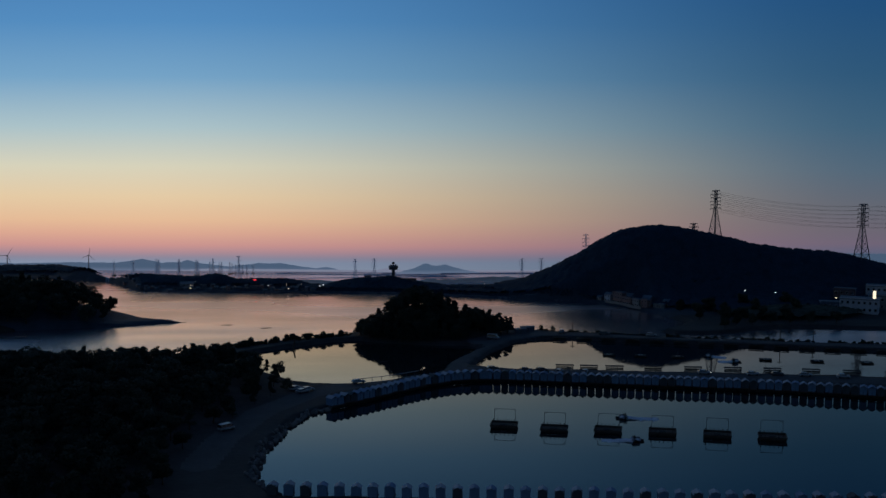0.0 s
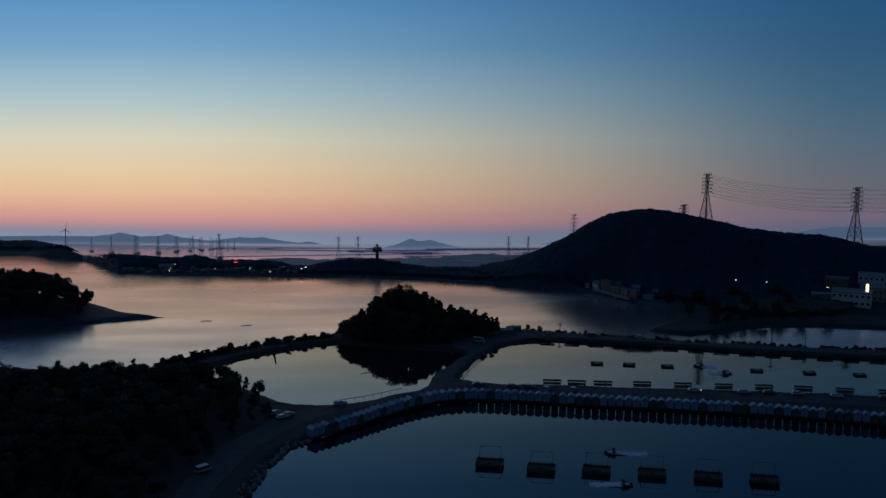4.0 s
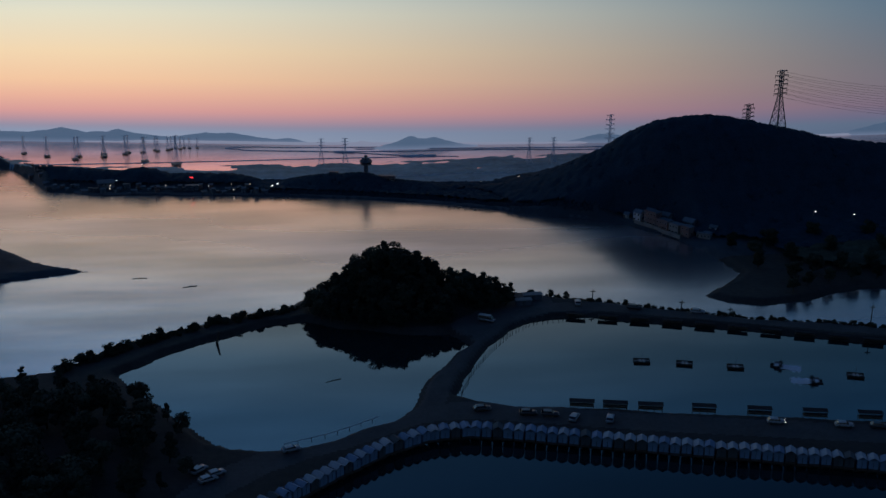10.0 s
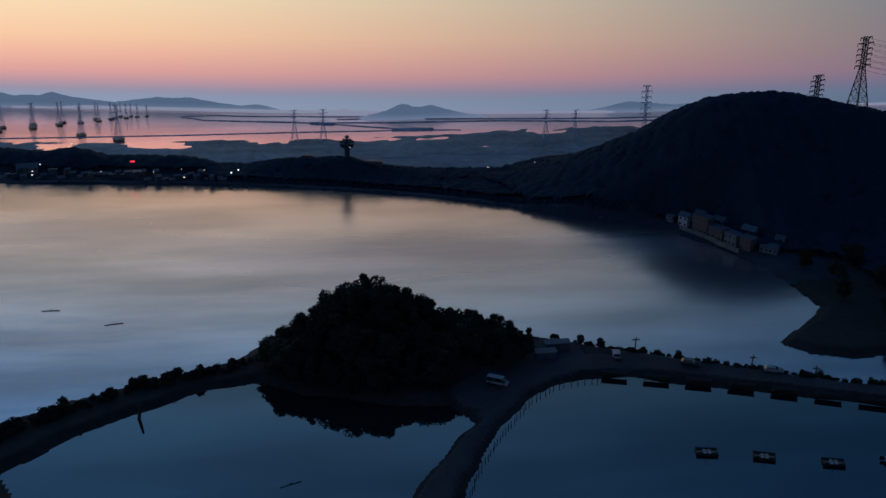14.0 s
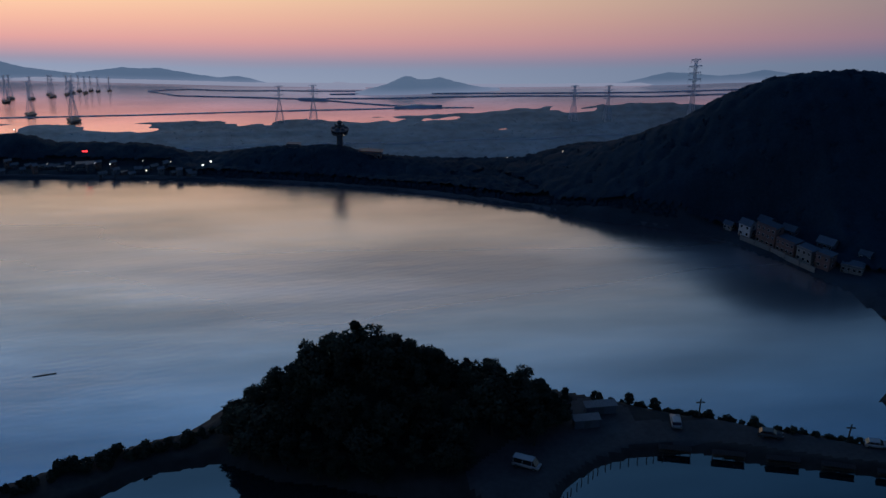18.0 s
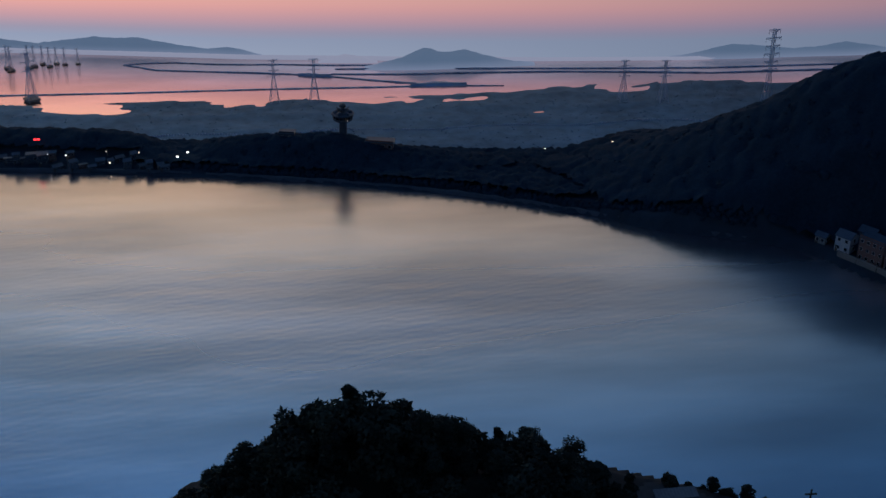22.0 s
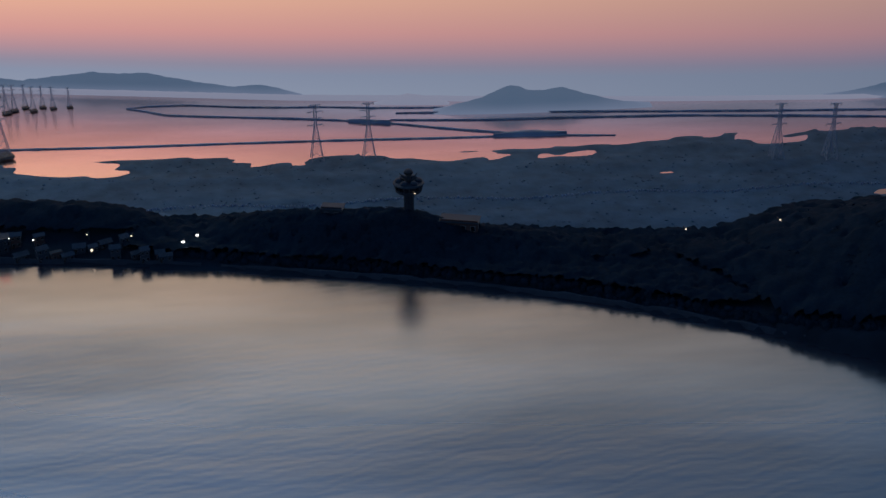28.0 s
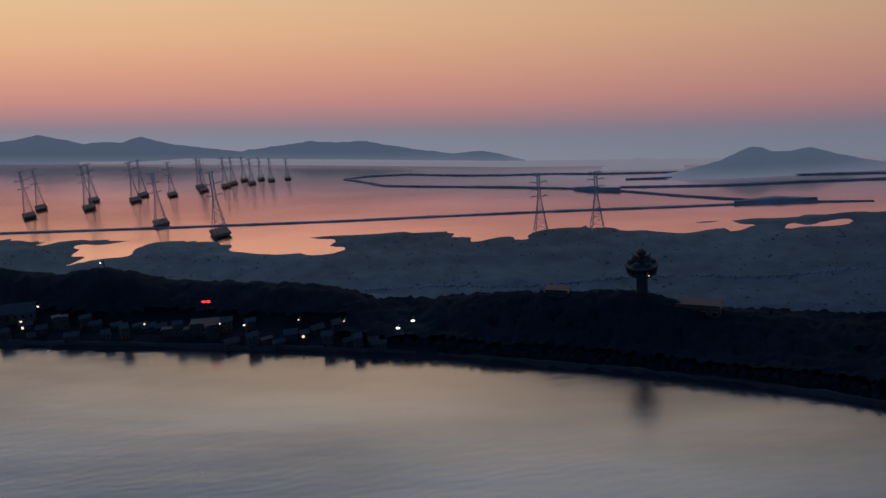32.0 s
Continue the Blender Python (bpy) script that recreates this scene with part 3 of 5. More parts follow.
def tree(x, y, size, pine, group, label, lift=0.9):
    pool = [k for k in KINDS if k[4] == pine]
    cr, tr, h, w, _ = pool[R.randrange(len(pool))]
    s = size / (h + lift)
    t = thing("pine_tree" if pine else "tree", label, "tree", group, Matrix.LocRotScale((x, y, ground_z(x, y)), Euler((R.uniform(-0.06, 0.06), R.uniform(-0.06, 0.06), R.uniform(0, 6.28))), (s * R.uniform(0.95, 1.2), s * R.uniform(0.95, 1.2), s)))
    share("trunk", tr, t)
    share("crown", cr, t, Matrix.Translation((0, 0, lift)))
    return t


def scatter(n, inside, x0, x1, y0, y1, least, seed):
    """Up to n points of a stretch of ground, none nearer to another than least."""
    r = np.random.RandomState(seed)
    X, Y = r.uniform(x0, x1, n * 30), r.uniform(y0, y1, n * 30)
    ok = inside(X, Y, shore_distance(X, Y))
    out = []
    for p in zip(X[ok].tolist(), Y[ok].tolist()):
        if all((p[0] - q[0]) ** 2 + (p[1] - q[1]) ** 2 > least * least for q in out):
            out.append(p)
            if len(out) >= n:
                break
    return out


def on_island(X, Y, D):
    return (D > 0.6) & (((X - 36) / 14.0) ** 2 + ((Y - 235) / 8.0) ** 2 < 1) & ~((X > 41) & (Y < 230.5))


for x, y in scatter(150, on_island, 19, 52, 224, 246, 1.55, 1):
    edge = 1 - math.hypot((x - 35) / 16, (y - 234.5) / 9)
    tree(x, y, 1.9 + 1.7 * min(1, edge * 2.4) + R.uniform(-0.3, 0.5), R.random() < 0.28, "trees on the island", "dense dark tree on the wooded islet")
for x, y, s in ((49.4, 233.2, 3.2), (48.2, 235.2, 3.6), (50.2, 234.6, 2.8), (47.2, 232.8, 3.5), (46.2, 235.2, 3.8), (22.0, 234.4, 2.6), (22.4, 235.8, 2.4), (23.6, 234.6, 3.0), (24.2, 232.6, 2.4), (26.2, 231.2, 2.8)):
    tree(x, y, s, x > 40, "trees on the island", "tall pine at the tip of the wooded islet" if x > 40 else "dark tree leaning over the islet's shore")


FOREST_EDGE = [(-7, 128), (-6.6, 150), (-4.4, 163), (0.4, 175), (5.4, 184), (7.6, 190), (8.6, 194.5), (6, 200), (2.6, 206), (-1.6, 212), (-6, 216)]


def in_forest(X, Y, D):
    return (X < np.interp(Y, [p[1] for p in FOREST_EDGE], [p[0] for p in FOREST_EDGE])) & (D > 1.0)


for x, y in scatter(270, in_forest, -52, 10, 132, 214, 2.5, 2):
    edge = np.interp(y, [p[1] for p in FOREST_EDGE], [p[0] for p in FOREST_EDGE]) - x
    tree(x, y, min(4.3, 2.2 + edge * 0.45, 1.9 + (215 - y) * 0.24) + R.uniform(-0.4, 0.5), R.random() < 0.22, "trees of the near wood", "dark broad-crowned tree in the near wood")


def on_headland(X, Y, D):
    return (D > 0.8) & (X < -24 - np.abs(Y - 259) * 0.3)


for x, y in scatter(95, on_headland, -62, -22, 248, 276, 2.1, 3):
    tree(x, y, min(4.6, 2.0 + max(0, -22 - x) * 0.22) + R.uniform(-0.4, 0.6), R.random() < 0.3, "trees of the headland", "dark tree on the wooded headland")

# bushes along the causeway and the dike
BUSH = [crown_mesh("foliage", M_LEAF, 2.4, 1.7, 700, 0.17, 170 + k) for k in range(3)]


def bush(x, y, s, group, label):
    b = thing("bush", label, "bush", group, Matrix.LocRotScale((x, y, ground_z(x, y) - 0.1), Euler((0, 0, R.uniform(0, 6.28))), (s, s, s * R.uniform(0.8, 1.2))))
    share("foliage", BUSH[R.randrange(3)], b)


for p, a in along([(-9, 217.6), (-5.6, 221), (-2.4, 223.4), (1.4, 226.4), (6.4, 229.4), (11, 231.8), (16, 233.4), (20, 235.2)], 0.36):
    bush(p.x + R.uniform(-0.7, 0.7), p.y + R.uniform(-0.7, 0.7), R.choice((0.28, 0.36, 0.42, 0.5, 0.62)) * (1.25 if p.x < 2 else 1.0), "bushes on the causeway", "ragged dark bush on the narrow causeway")
for p, a in along([(54, 237.2), (57, 236.2), (62.5, 233.8), (68, 231), (75.6, 227.6), (83, 224.4), (91, 222), (97, 220), (104, 218), (135, 207.4)], 0.42):
    bush(p.x + R.uniform(-0.5, 0.5), p.y + R.uniform(-0.4, 0.4), R.choice((0.24, 0.3, 0.36, 0.46)), "bushes on the dike", "low dark bush along the lakeside dike")
for x, y, s in ((56.6, 236.4, 1.3), (58.6, 235.4, 1.3), (66.4, 231.9, 1.1), (80.0, 226.0, 1.1)):
    tree(x, y, s, False, "small trees on the dike", "small round tree on the lakeside dike")
for x, y, s in ((92, 233.5, 2.2), (95, 235.6, 2.4), (99, 237, 2.4), (103, 238, 2.6), (107, 238, 2.6), (111, 237.5, 2.6), (116, 236.5, 2.6), (94, 239, 2.8), (98, 241, 3), (103, 242, 3), (108, 242, 3), (90.6, 244, 2.6), (92, 249, 2.8), (90, 254, 2.6), (97, 247, 3), (104, 248, 3), (112, 247, 3), (96, 254, 3), (104, 255, 3), (113, 254, 3)):
    tree(x, y, s, False, "trees behind the sand spit", "dark tree behind the sandy spit")


def canopy(name, pts, lo, hi, label, tri=4, material=M_HAZEWOOD, squash=1.0):
    """A far wood: many uneven crowns edged with loose leaf clumps, joined."""
    r = np.random.RandomState(5)
    bm = bmesh.new()
    bmesh.ops.create_icosphere(bm, subdivisions=1, radius=1.0)
    bmesh.ops.delete(bm, geom=[v for v in bm.verts if v.co.z < -0.5], context="VERTS")
    bm.verts.index_update()
    T = np.array([tuple(v.co) for v in bm.verts])
    TF = np.array([[v.index for v in f.verts] for f in bm.faces])
    bm.free()
    P = np.array(pts)
    n, m = len(P), len(T)
    C = np.concatenate([P, height(P[:, 0], P[:, 1])[:, None]], 1)[:, None, :]
    s = r.uniform(lo, hi, (n, 1, 1))
    crown = C + T[None] * s * r.uniform(0.72, 1.18, (n, m, 1)) * (1, 1, squash) + s * (0, 0, 0.1)
    crown = crown.reshape(-1, 3)
    CF = (TF[None] + np.arange(n)[:, None, None] * m).reshape(-1, 3)
    d = r.normal(size=(n, tri, 3))
    d[..., 2] = np.abs(d[..., 2])
    d /= np.linalg.norm(d, axis=2, keepdims=True)
    p = C + d * s * (1.05, 1.05, 1.1 * squash) + s * (0, 0, 0.1)
    u = np.cross(d, r.normal(size=(n, tri, 3)))
    u /= np.linalg.norm(u, axis=2, keepdims=True) + 1e-9
    v = np.cross(d, u)
    u, v = u * s * 0.3, v * s * 0.22
    leaf = np.stack([p - u, p - v + d * s * 0.1, p + u], 2).reshape(-1, 3)
    LF = np.arange(len(leaf)).reshape(-1, 3) + len(crown)
    me = bpy.data.meshes.new(name)
    V, F3 = np.concatenate([crown, leaf]), np.concatenate([CF, LF])
    me.vertices.add(len(V)); me.vertices.foreach_set("co", V.ravel())
    me.loops.add(F3.size); me.loops.foreach_set("vertex_index", F3.ravel().astype(np.int32))
    me.polygons.add(len(F3)); me.polygons.foreach_set("loop_start", (np.arange(len(F3)) * 3).astype(np.int32))
    me.polygons.foreach_set("use_smooth", [True] * len(F3))
    me.update(calc_edges=True)
    me.materials.append(material)
    return tagged(new(name, me), label, "wood", kind="stuff")


def tree_cover(name, x0, x1, y0, y1, zmin, crown, label, step=0.8, material=M_HAZEWOOD):
    """The closed roof of a far wood: one sheet of rounded crowns lying over a hill."""
    r = np.random.RandomState(17)
    xs, ys = np.arange(x0, x1, step), np.arange(y0, y1, step)
    X, Y = np.meshgrid(xs, ys)
    gi, gj = np.floor(X / crown).astype(int), np.floor(Y / crown).astype(int)
    i0, j0 = gi.min() - 1, gj.min() - 1
    J = r.uniform(0.1, 0.9, (gi.max() - i0 + 2, gj.max() - j0 + 2, 3))
    top = np.zeros(X.shape)
    for a in (-1, 0, 1):
        for b in (-1, 0, 1):
            q = J[gi - i0 + a, gj - j0 + b]
            d = np.hypot((gi + a + q[..., 0]) * crown - X, (gj + b + q[..., 1]) * crown - Y)
            rad = crown * (0.55 + 0.45 * q[..., 2])
            top = np.maximum(top, np.sqrt(np.maximum(0, 1 - (d / rad) ** 2)) * rad * 0.6)
    Z0, D = height(X, Y), shore_distance(X, Y)
    Z = Z0 + 0.3 + top + r.uniform(-0.12, 0.12, X.shape)
    nx = len(xs)
    k = np.arange(len(ys) - 1)[:, None] * nx + np.arange(nx - 1)[None, :]
    Fq = np.stack([k, k + 1, k + nx + 1, k + nx], -1).reshape(-1, 4)
    ok = ((Z0 > zmin) & (D > 0.9)).reshape(-1)
    Fq = Fq[ok[Fq].all(1)]
    use, inv = np.unique(Fq, return_inverse=True)
    V = np.stack([X, Y, Z], -1).reshape(-1, 3)[use]
    me = bpy.data.meshes.new(name)
    Fq = inv.reshape(-1, 4)
    me.vertices.add(len(V)); me.vertices.foreach_set("co", V.ravel())
    me.loops.add(Fq.size); me.loops.foreach_set("vertex_index", Fq.ravel().astype(np.int32))
    me.polygons.add(len(Fq)); me.polygons.foreach_set("loop_start", (np.arange(len(Fq)) * 4).astype(np.int32))
    me.polygons.foreach_set("use_smooth", [True] * len(Fq))
    me.update(calc_edges=True)
    me.materials.append(material)
    return tagged(new(name, me), label, "wood", kind="stuff")


def wooded(n, x0, x1, y0, y1, zmin, seed):
    r = np.random.RandomState(seed)
    X, Y = r.uniform(x0, x1, n), r.uniform(y0, y1, n)
    Z, D = height(X, Y), shore_distance(X, Y)
    ok = (Z > zmin) & (D > 1.2)
    return list(zip(X[ok].tolist(), Y[ok].tolist()))


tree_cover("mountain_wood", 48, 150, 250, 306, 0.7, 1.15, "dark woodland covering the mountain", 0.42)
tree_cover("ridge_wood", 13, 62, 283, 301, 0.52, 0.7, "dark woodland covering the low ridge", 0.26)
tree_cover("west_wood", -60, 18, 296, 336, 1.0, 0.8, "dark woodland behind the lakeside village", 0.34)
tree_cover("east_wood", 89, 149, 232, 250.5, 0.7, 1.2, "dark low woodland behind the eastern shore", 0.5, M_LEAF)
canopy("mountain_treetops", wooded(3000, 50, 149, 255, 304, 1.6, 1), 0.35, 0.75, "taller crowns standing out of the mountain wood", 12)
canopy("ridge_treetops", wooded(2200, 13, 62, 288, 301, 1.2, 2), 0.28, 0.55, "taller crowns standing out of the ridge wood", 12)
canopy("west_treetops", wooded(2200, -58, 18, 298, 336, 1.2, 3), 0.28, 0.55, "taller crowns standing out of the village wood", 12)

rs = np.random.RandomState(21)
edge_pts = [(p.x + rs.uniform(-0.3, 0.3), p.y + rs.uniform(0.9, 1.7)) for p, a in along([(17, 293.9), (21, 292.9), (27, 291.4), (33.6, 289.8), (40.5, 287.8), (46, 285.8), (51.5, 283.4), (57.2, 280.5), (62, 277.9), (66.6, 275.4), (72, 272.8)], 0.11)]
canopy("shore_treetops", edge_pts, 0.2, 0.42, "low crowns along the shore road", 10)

# ---- fishing shelters round the south pond ----
def shelter(material, label, side):
    t = thing("fishing_shelter", label, "shelter", "fishing shelters round the pond")
    w, d, h, top = 0.72, 0.72, 1.55, 2.02
    bm = bmesh.new()
    n = 6
    for i in range(n):
        a0, a1 = i / n, (i + 1) / n
        f = lambda a: (-w - 0.10 + (2 * w + 0.2) * a, h - 0.05 + (top - h) * (1 - abs(2 * a - 1)) ** 0.8)
        (x0, z0), (x1, z1) = f(a0), f(a1)
        quad(bm, (x0, -d - 0.14, z0), (x1, -d - 0.14, z1), (x1, d + 0.1, z1), (x0, d + 0.1, z0))
        quad(bm, (x0, -d - 0.14, z0 - 0.05), (x0, d + 0.1, z0 - 0.05), (x1, d + 0.1, z1 - 0.05), (x1, -d - 0.14, z1 - 0.05))
        quad(bm, (x0, -d - 0.14, z0 - 0.05), (x1, -d - 0.14, z1 - 0.05), (x1, -d - 0.14, z1), (x0, -d - 0.14, z0))
        quad(bm, (x0, d + 0.1, z0), (x1, d + 0.1, z1), (x1, d + 0.1, z1 - 0.05), (x0, d + 0.1, z0 - 0.05))
    part("roof", bm, material, t, "gabled canvas roof")
    for sx in (-1, 1):
        bm = bmesh.new()
        ridged(bm, 12, -d, d, lambda u, v, k, i: (sx * (w + 0.02 * i) + 0.02 * k, u, 0.1 + (h - 0.1) * v))
        part("side_wall", bm, side, t)
    bm = bmesh.new()
    ridged(bm, 12, -w, w, lambda u, v, k, i: (u, d + 0.02 * i + 0.02 * k, 0.1 + (h + 0.15) * v))
    part("back_wall", bm, side, t)
    for k in (-1, 1):
        bm = bmesh.new()
        box(bm, k * w * 0.5 - 0.33, -d - 0.03, 0.15, k * w * 0.5 + 0.31, -d + 0.01, h)
        part("front_curtain", bm, side, t)
    part("deck", bx(-w - 0.05, -d - 0.35, 0.0, w + 0.05, d, 0.1), M_TIMBER, t)
    for sx in (-1, 1):
        for sy in (-1, 1):
            part("stilt", rd((sx * w * 0.9, sy * d * 0.9, -1.9), (sx * w * 0.9, sy * d * 0.9, 0.0), 0.05), M_TIMBER, t)
    part("stool", bx(-0.2, -0.1, 0.1, 0.2, 0.25, 0.5, 0.03), M_CANVAS_D, t)
    return t


SHELTERS = [shelter(M_CANVAS_W, "pale canvas fishing shelter on stilts at the pond edge", M_CANVAS_B),
            shelter(M_CANVAS_B, "blue canvas fishing shelter on stilts at the pond edge", M_CANVAS_B),
            shelter(M_CANVAS_W, "white-roofed dark fishing shelter on stilts at the pond edge", M_CANVAS_D),
            shelter(M_CANVAS_D, "dull dark canvas fishing shelter on stilts at the pond edge", M_CANVAS_D)]
SPACING = 1.22
spots = [(p.x, p.y, a) for p, a in along([(13.4, 179.6), (18.4, 183.4), (23.4, 187.8), (28.4, 191.8), (33.4, 194.4), (38.2, 194.9), (42.4, 193.8), (50.2, 191.2), (57.7, 188.8), (65.2, 186.4), (72.6, 184.2), (80, 181.8), (87.2, 178.6), (120, 164.6)], SPACING)]
spots += [(4.4 + i * 1.8, 138.1 - i * 0.36, math.pi - 0.197) for i in range(40)]
for i, (x, y, a) in enumerate(spots):
    k = i if i < 4 else R.choice((0, 0, 0, 1, 1, 2, 2, 3))
    m = pose(x, y, 0.46 + R.uniform(-0.06, 0.06), R.uniform(-1, 1), R.uniform(-1, 1), math.degrees(a) + R.uniform(-4, 4)) @ Matrix.Diagonal((0.7, 0.86, 0.74, 1))
    if i < 4:
        SHELTERS[i].matrix_basis = m
    else:
        again(SHELTERS[k], m)

# ---- long bench shelters on the north pond ----
def bench_shelter(w, h, label, group):
    t = thing("bench_shelter", label, "shelter", group)
    bm = bmesh.new()
    ridged(bm, 24, -w / 2 - 0.1, w / 2 + 0.1, lambda u, v, k, i: (u, -0.85 + 1.7 * v, h + 0.05 * v + 0.03 * i + 0.03 * k))
    part("roof", bm, M_DARKROOF, t)
    for k in range(4):
        x0 = -w / 2 + k * w / 4
        part("back_panel", bx(x0 + 0.02, -0.72, 0.55, x0 + w / 4 - 0.02, -0.68, h - 0.25), M_DARKROOF, t)
    part("bench", bx(-w / 2 + 0.2, -0.2, 0.4, w / 2 - 0.2, 0.25, 0.47), M_TIMBER, t)
    part("deck", bx(-w / 2, -0.7, 0.0, w / 2, 0.8, 0.1), M_TIMBER, t)
    for sx in (-1, -0.33, 0.33, 1):
        for sy in (-0.7, 0.7):
            part("post", rd((sx * w / 2 * 0.97, sy, -1.6), (sx * w / 2 * 0.97, sy, h), 0.045), M_TIMBER, t)
    return t


LOW = bench_shelter(4.4, 1.1, "long low open bench shelter on the pond bank", "bench shelters on the middle dike")
TALL = bench_shelter(4.2, 1.3, "long dark roofed bench shelter on the pond bank", "bench shelters on the middle dike")
for i, x in enumerate((52.4, 56.2, 60.2, 66.2, 72.4, 78.6, 84.7, 90.6, 96.6, 102.8, 109, 115)):
    y = float(np.interp(x, [44.7, 53, 72, 88.6, 102, 124], [202.6, 200.6, 196.2, 192.6, 188.5, 183])) - 0.2
    m = pose(x, y, 0.5, 0, 0, -13 if x < 90 else -16) @ Matrix.Diagonal((0.64, 0.6, 0.52, 1))
    src = LOW if i < 3 else TALL
    if i in (0, 3):
        src.matrix_basis = m
    else:
        again(src, m)
NORTH = bench_shelter(5.9, 1.0, "long low shelter at the far edge of the pond", "shelters on the lakeside dike")
for i, (p, a) in enumerate(along([(58.5, 228.9), (68.6, 225.9), (77.2, 222.7), (86.2, 219.1), (94.2, 215.9), (103.2, 212.5), (128, 204)], 4.4)):
    m = pose(p.x, p.y, 0.35, 0, 0, math.degrees(a) + 180) @ Matrix.Diagonal((0.45, 0.45, 0.26, 1))
    if i == 0:
        NORTH.matrix_basis = m
    else:
        again(NORTH, m)


# ---- floating feeders and aerators ----
def feeder():
    t = thing("feeding_raft", "dark floating raft with a thin pipe gantry", "raft", "rafts on the south pond")
    W, D = 2.1, 1.5
    for sy in (-1, 1):
        for k in range(3):
            part("float", rd((-W + k * 1.4 + 0.06, sy * D * 0.8, 0.05), (-W + (k + 1) * 1.4 - 0.06, sy * D * 0.8, 0.05), 0.26, n=10), M_BLACK, t)
    for k in range(7):
        x0 = -W + k * 0.6
        part("deck_board", bx(x0 + 0.02, -D, 0.30, x0 + 0.58, D, 0.36), M_TIMBER, t)
    for sy in (-1, 1):
        bm = bmesh.new()
        box(bm, -W, sy * D - 0.05, 0.36, W, sy * D + 0.05, 0.7)
        for k in range(6):
            box(bm, -W + 0.25 + k * 0.66, sy * D - 0.07, 0.36, -W + 0.35 + k * 0.66, sy * D + 0.07, 1.0)
        part("side_rail", bm, M_TIMBER, t)
    for sx in (-1, 1):
        part("end_rail", bx(sx * W - 0.05, -D, 0.36, sx * W + 0.05, D, 0.7), M_TIMBER, t)
        part("post", rd((sx * W * 0.8, D, 0.36), (sx * W * 0.8, D, 2.6), 0.035), M_STEEL, t)
        part("brace", rd((sx * W * 0.8, D, 2.2), (sx * W * 0.55, D, 2.58), 0.02), M_STEEL, t)
    part("top_bar", rd((-W * 0.8, D, 2.6), (W * 0.8, D, 2.6), 0.035), M_STEEL, t)
    part("feed_box", bx(-0.5, -0.4, 0.36, 0.5, 0.4, 0.5, 0.04), M_BLACK, t)
    return t


F = feeder()
for i, (x, y) in enumerate(((35.6, 166.0), (41.8, 163.2), (48.7, 161.6), (55.5, 159.6), (62.2, 157.4), (68.9, 155.4))):
    m = pose(x, y, 0, 0, 0, -17 + R.uniform(-3, 3)) @ Matrix.Scale(0.84, 4)
    if i == 0:
        F.matrix_basis = m
    else:
        again(F, m)


def raft():
    t = thing("small_raft", "small dark raft with pale floats and a pole", "raft", "rafts on the north pond")
    part("frame", bx(-2.0, -1.1, 0.12, 2.0, 1.1, 0.28, 0.03), M_TIMBER, t)
    for k in range(4):
        for sy in (-0.5, 0.5):
            part("float", bx(-1.5 + k * 0.85, sy - 0.28, 0.28, -0.95 + k * 0.85, sy + 0.28, 0.46, 0.05), M_FLOAT if k in (1, 2) else M_BLACK, t)
    part("cross_beam", bx(-1.7, -0.06, 0.28, 1.7, 0.06, 0.42), M_FLOAT, t)
    for sy in (-1, 1):
        part("edge_rail", bx(-2.0, sy * 1.1 - 0.08, 0.28, 2.0, sy * 1.1 + 0.08, 0.55), M_BLACK, t)
    part("pole", rd((0, 0, 0.28), (0.05, 0, 2.6), 0.035), M_STEEL, t)
    return t


S = raft()
for i, (x, y) in enumerate(((63.3, 213.0), (68.5, 211.6), (74.6, 209.8), (88.6, 205.4), (96.8, 203.0), (104.6, 200.8), (113, 198))):
    m = pose(x, y, 0, 0, 0, -14 + R.uniform(-5, 5)) @ Matrix.Scale(0.52, 4)
    if i == 0:
        S.matrix_basis = m
    else:
        again(S, m)


def foam_mesh(length, r):
    V, F = [], []
    for i in range(1100):
        t = r.random() ** 1.7
        x, y = t * length, r.gauss(0, 0.16 + 0.34 * t)
        s = (0.15 * (1.2 - t) + 0.04) * r.uniform(0.5, 1.3)
        z = 0.4 * (1 - t) ** 3 * r.random() + 0.012
        k = len(V)
        V += [(x - s * 1.6, y, z), (x, y - s, z), (x + s * 1.6, y, z), (x, y + s, z), (x, y, z + s * 0.5)]
        F += [(k, k + 1, k + 4), (k + 1, k + 2, k + 4), (k + 2, k + 3, k + 4), (k + 3, k, k + 4)]
    me = bpy.data.meshes.new("foam_streak")
    me.from_pydata(V, [], F)
    me.materials.append(M_FOAM)
    return me


def aerator(x, y, turn, length):
    t = thing("paddle_aerator", "small paddle aerator throwing a streak of foam", "aerator", "paddle aerators on the ponds", pose(x, y, 0, 0, 0, turn))
    for sy in (-0.45, 0.45):
        part("float", rd((-0.8, sy, 0.05), (0.7, sy, 0.05), 0.15, n=8), M_BLACK, t)
    part("motor", bx(-0.3, -0.2, 0.2, 0.25, 0.2, 0.6, 0.04), M_STEEL, t)
    part("axle", rd((0.45, -0.8, 0.32), (0.45, 0.8, 0.32), 0.04), M_STEEL, t)
    for k in range(4):
        bm = bmesh.new()
        for j in range(6):
            a = j * math.pi / 3
            rod(bm, (0.45, -0.7 + k * 0.46, 0.32), (0.45 + 0.34 * math.cos(a), -0.7 + k * 0.46, 0.32 + 0.34 * math.sin(a)), 0.05, 4)
        part("paddle_wheel", bm, M_BLACK, t)
    tagged(share("foam_streak", foam_mesh(length, random.Random(int(x * 10))), t), "pale streak of churned foam", kind="stuff")


aerator(52.6, 168.6, -12, 5.0)
aerator(51.2, 156.6, 168, 4.6)
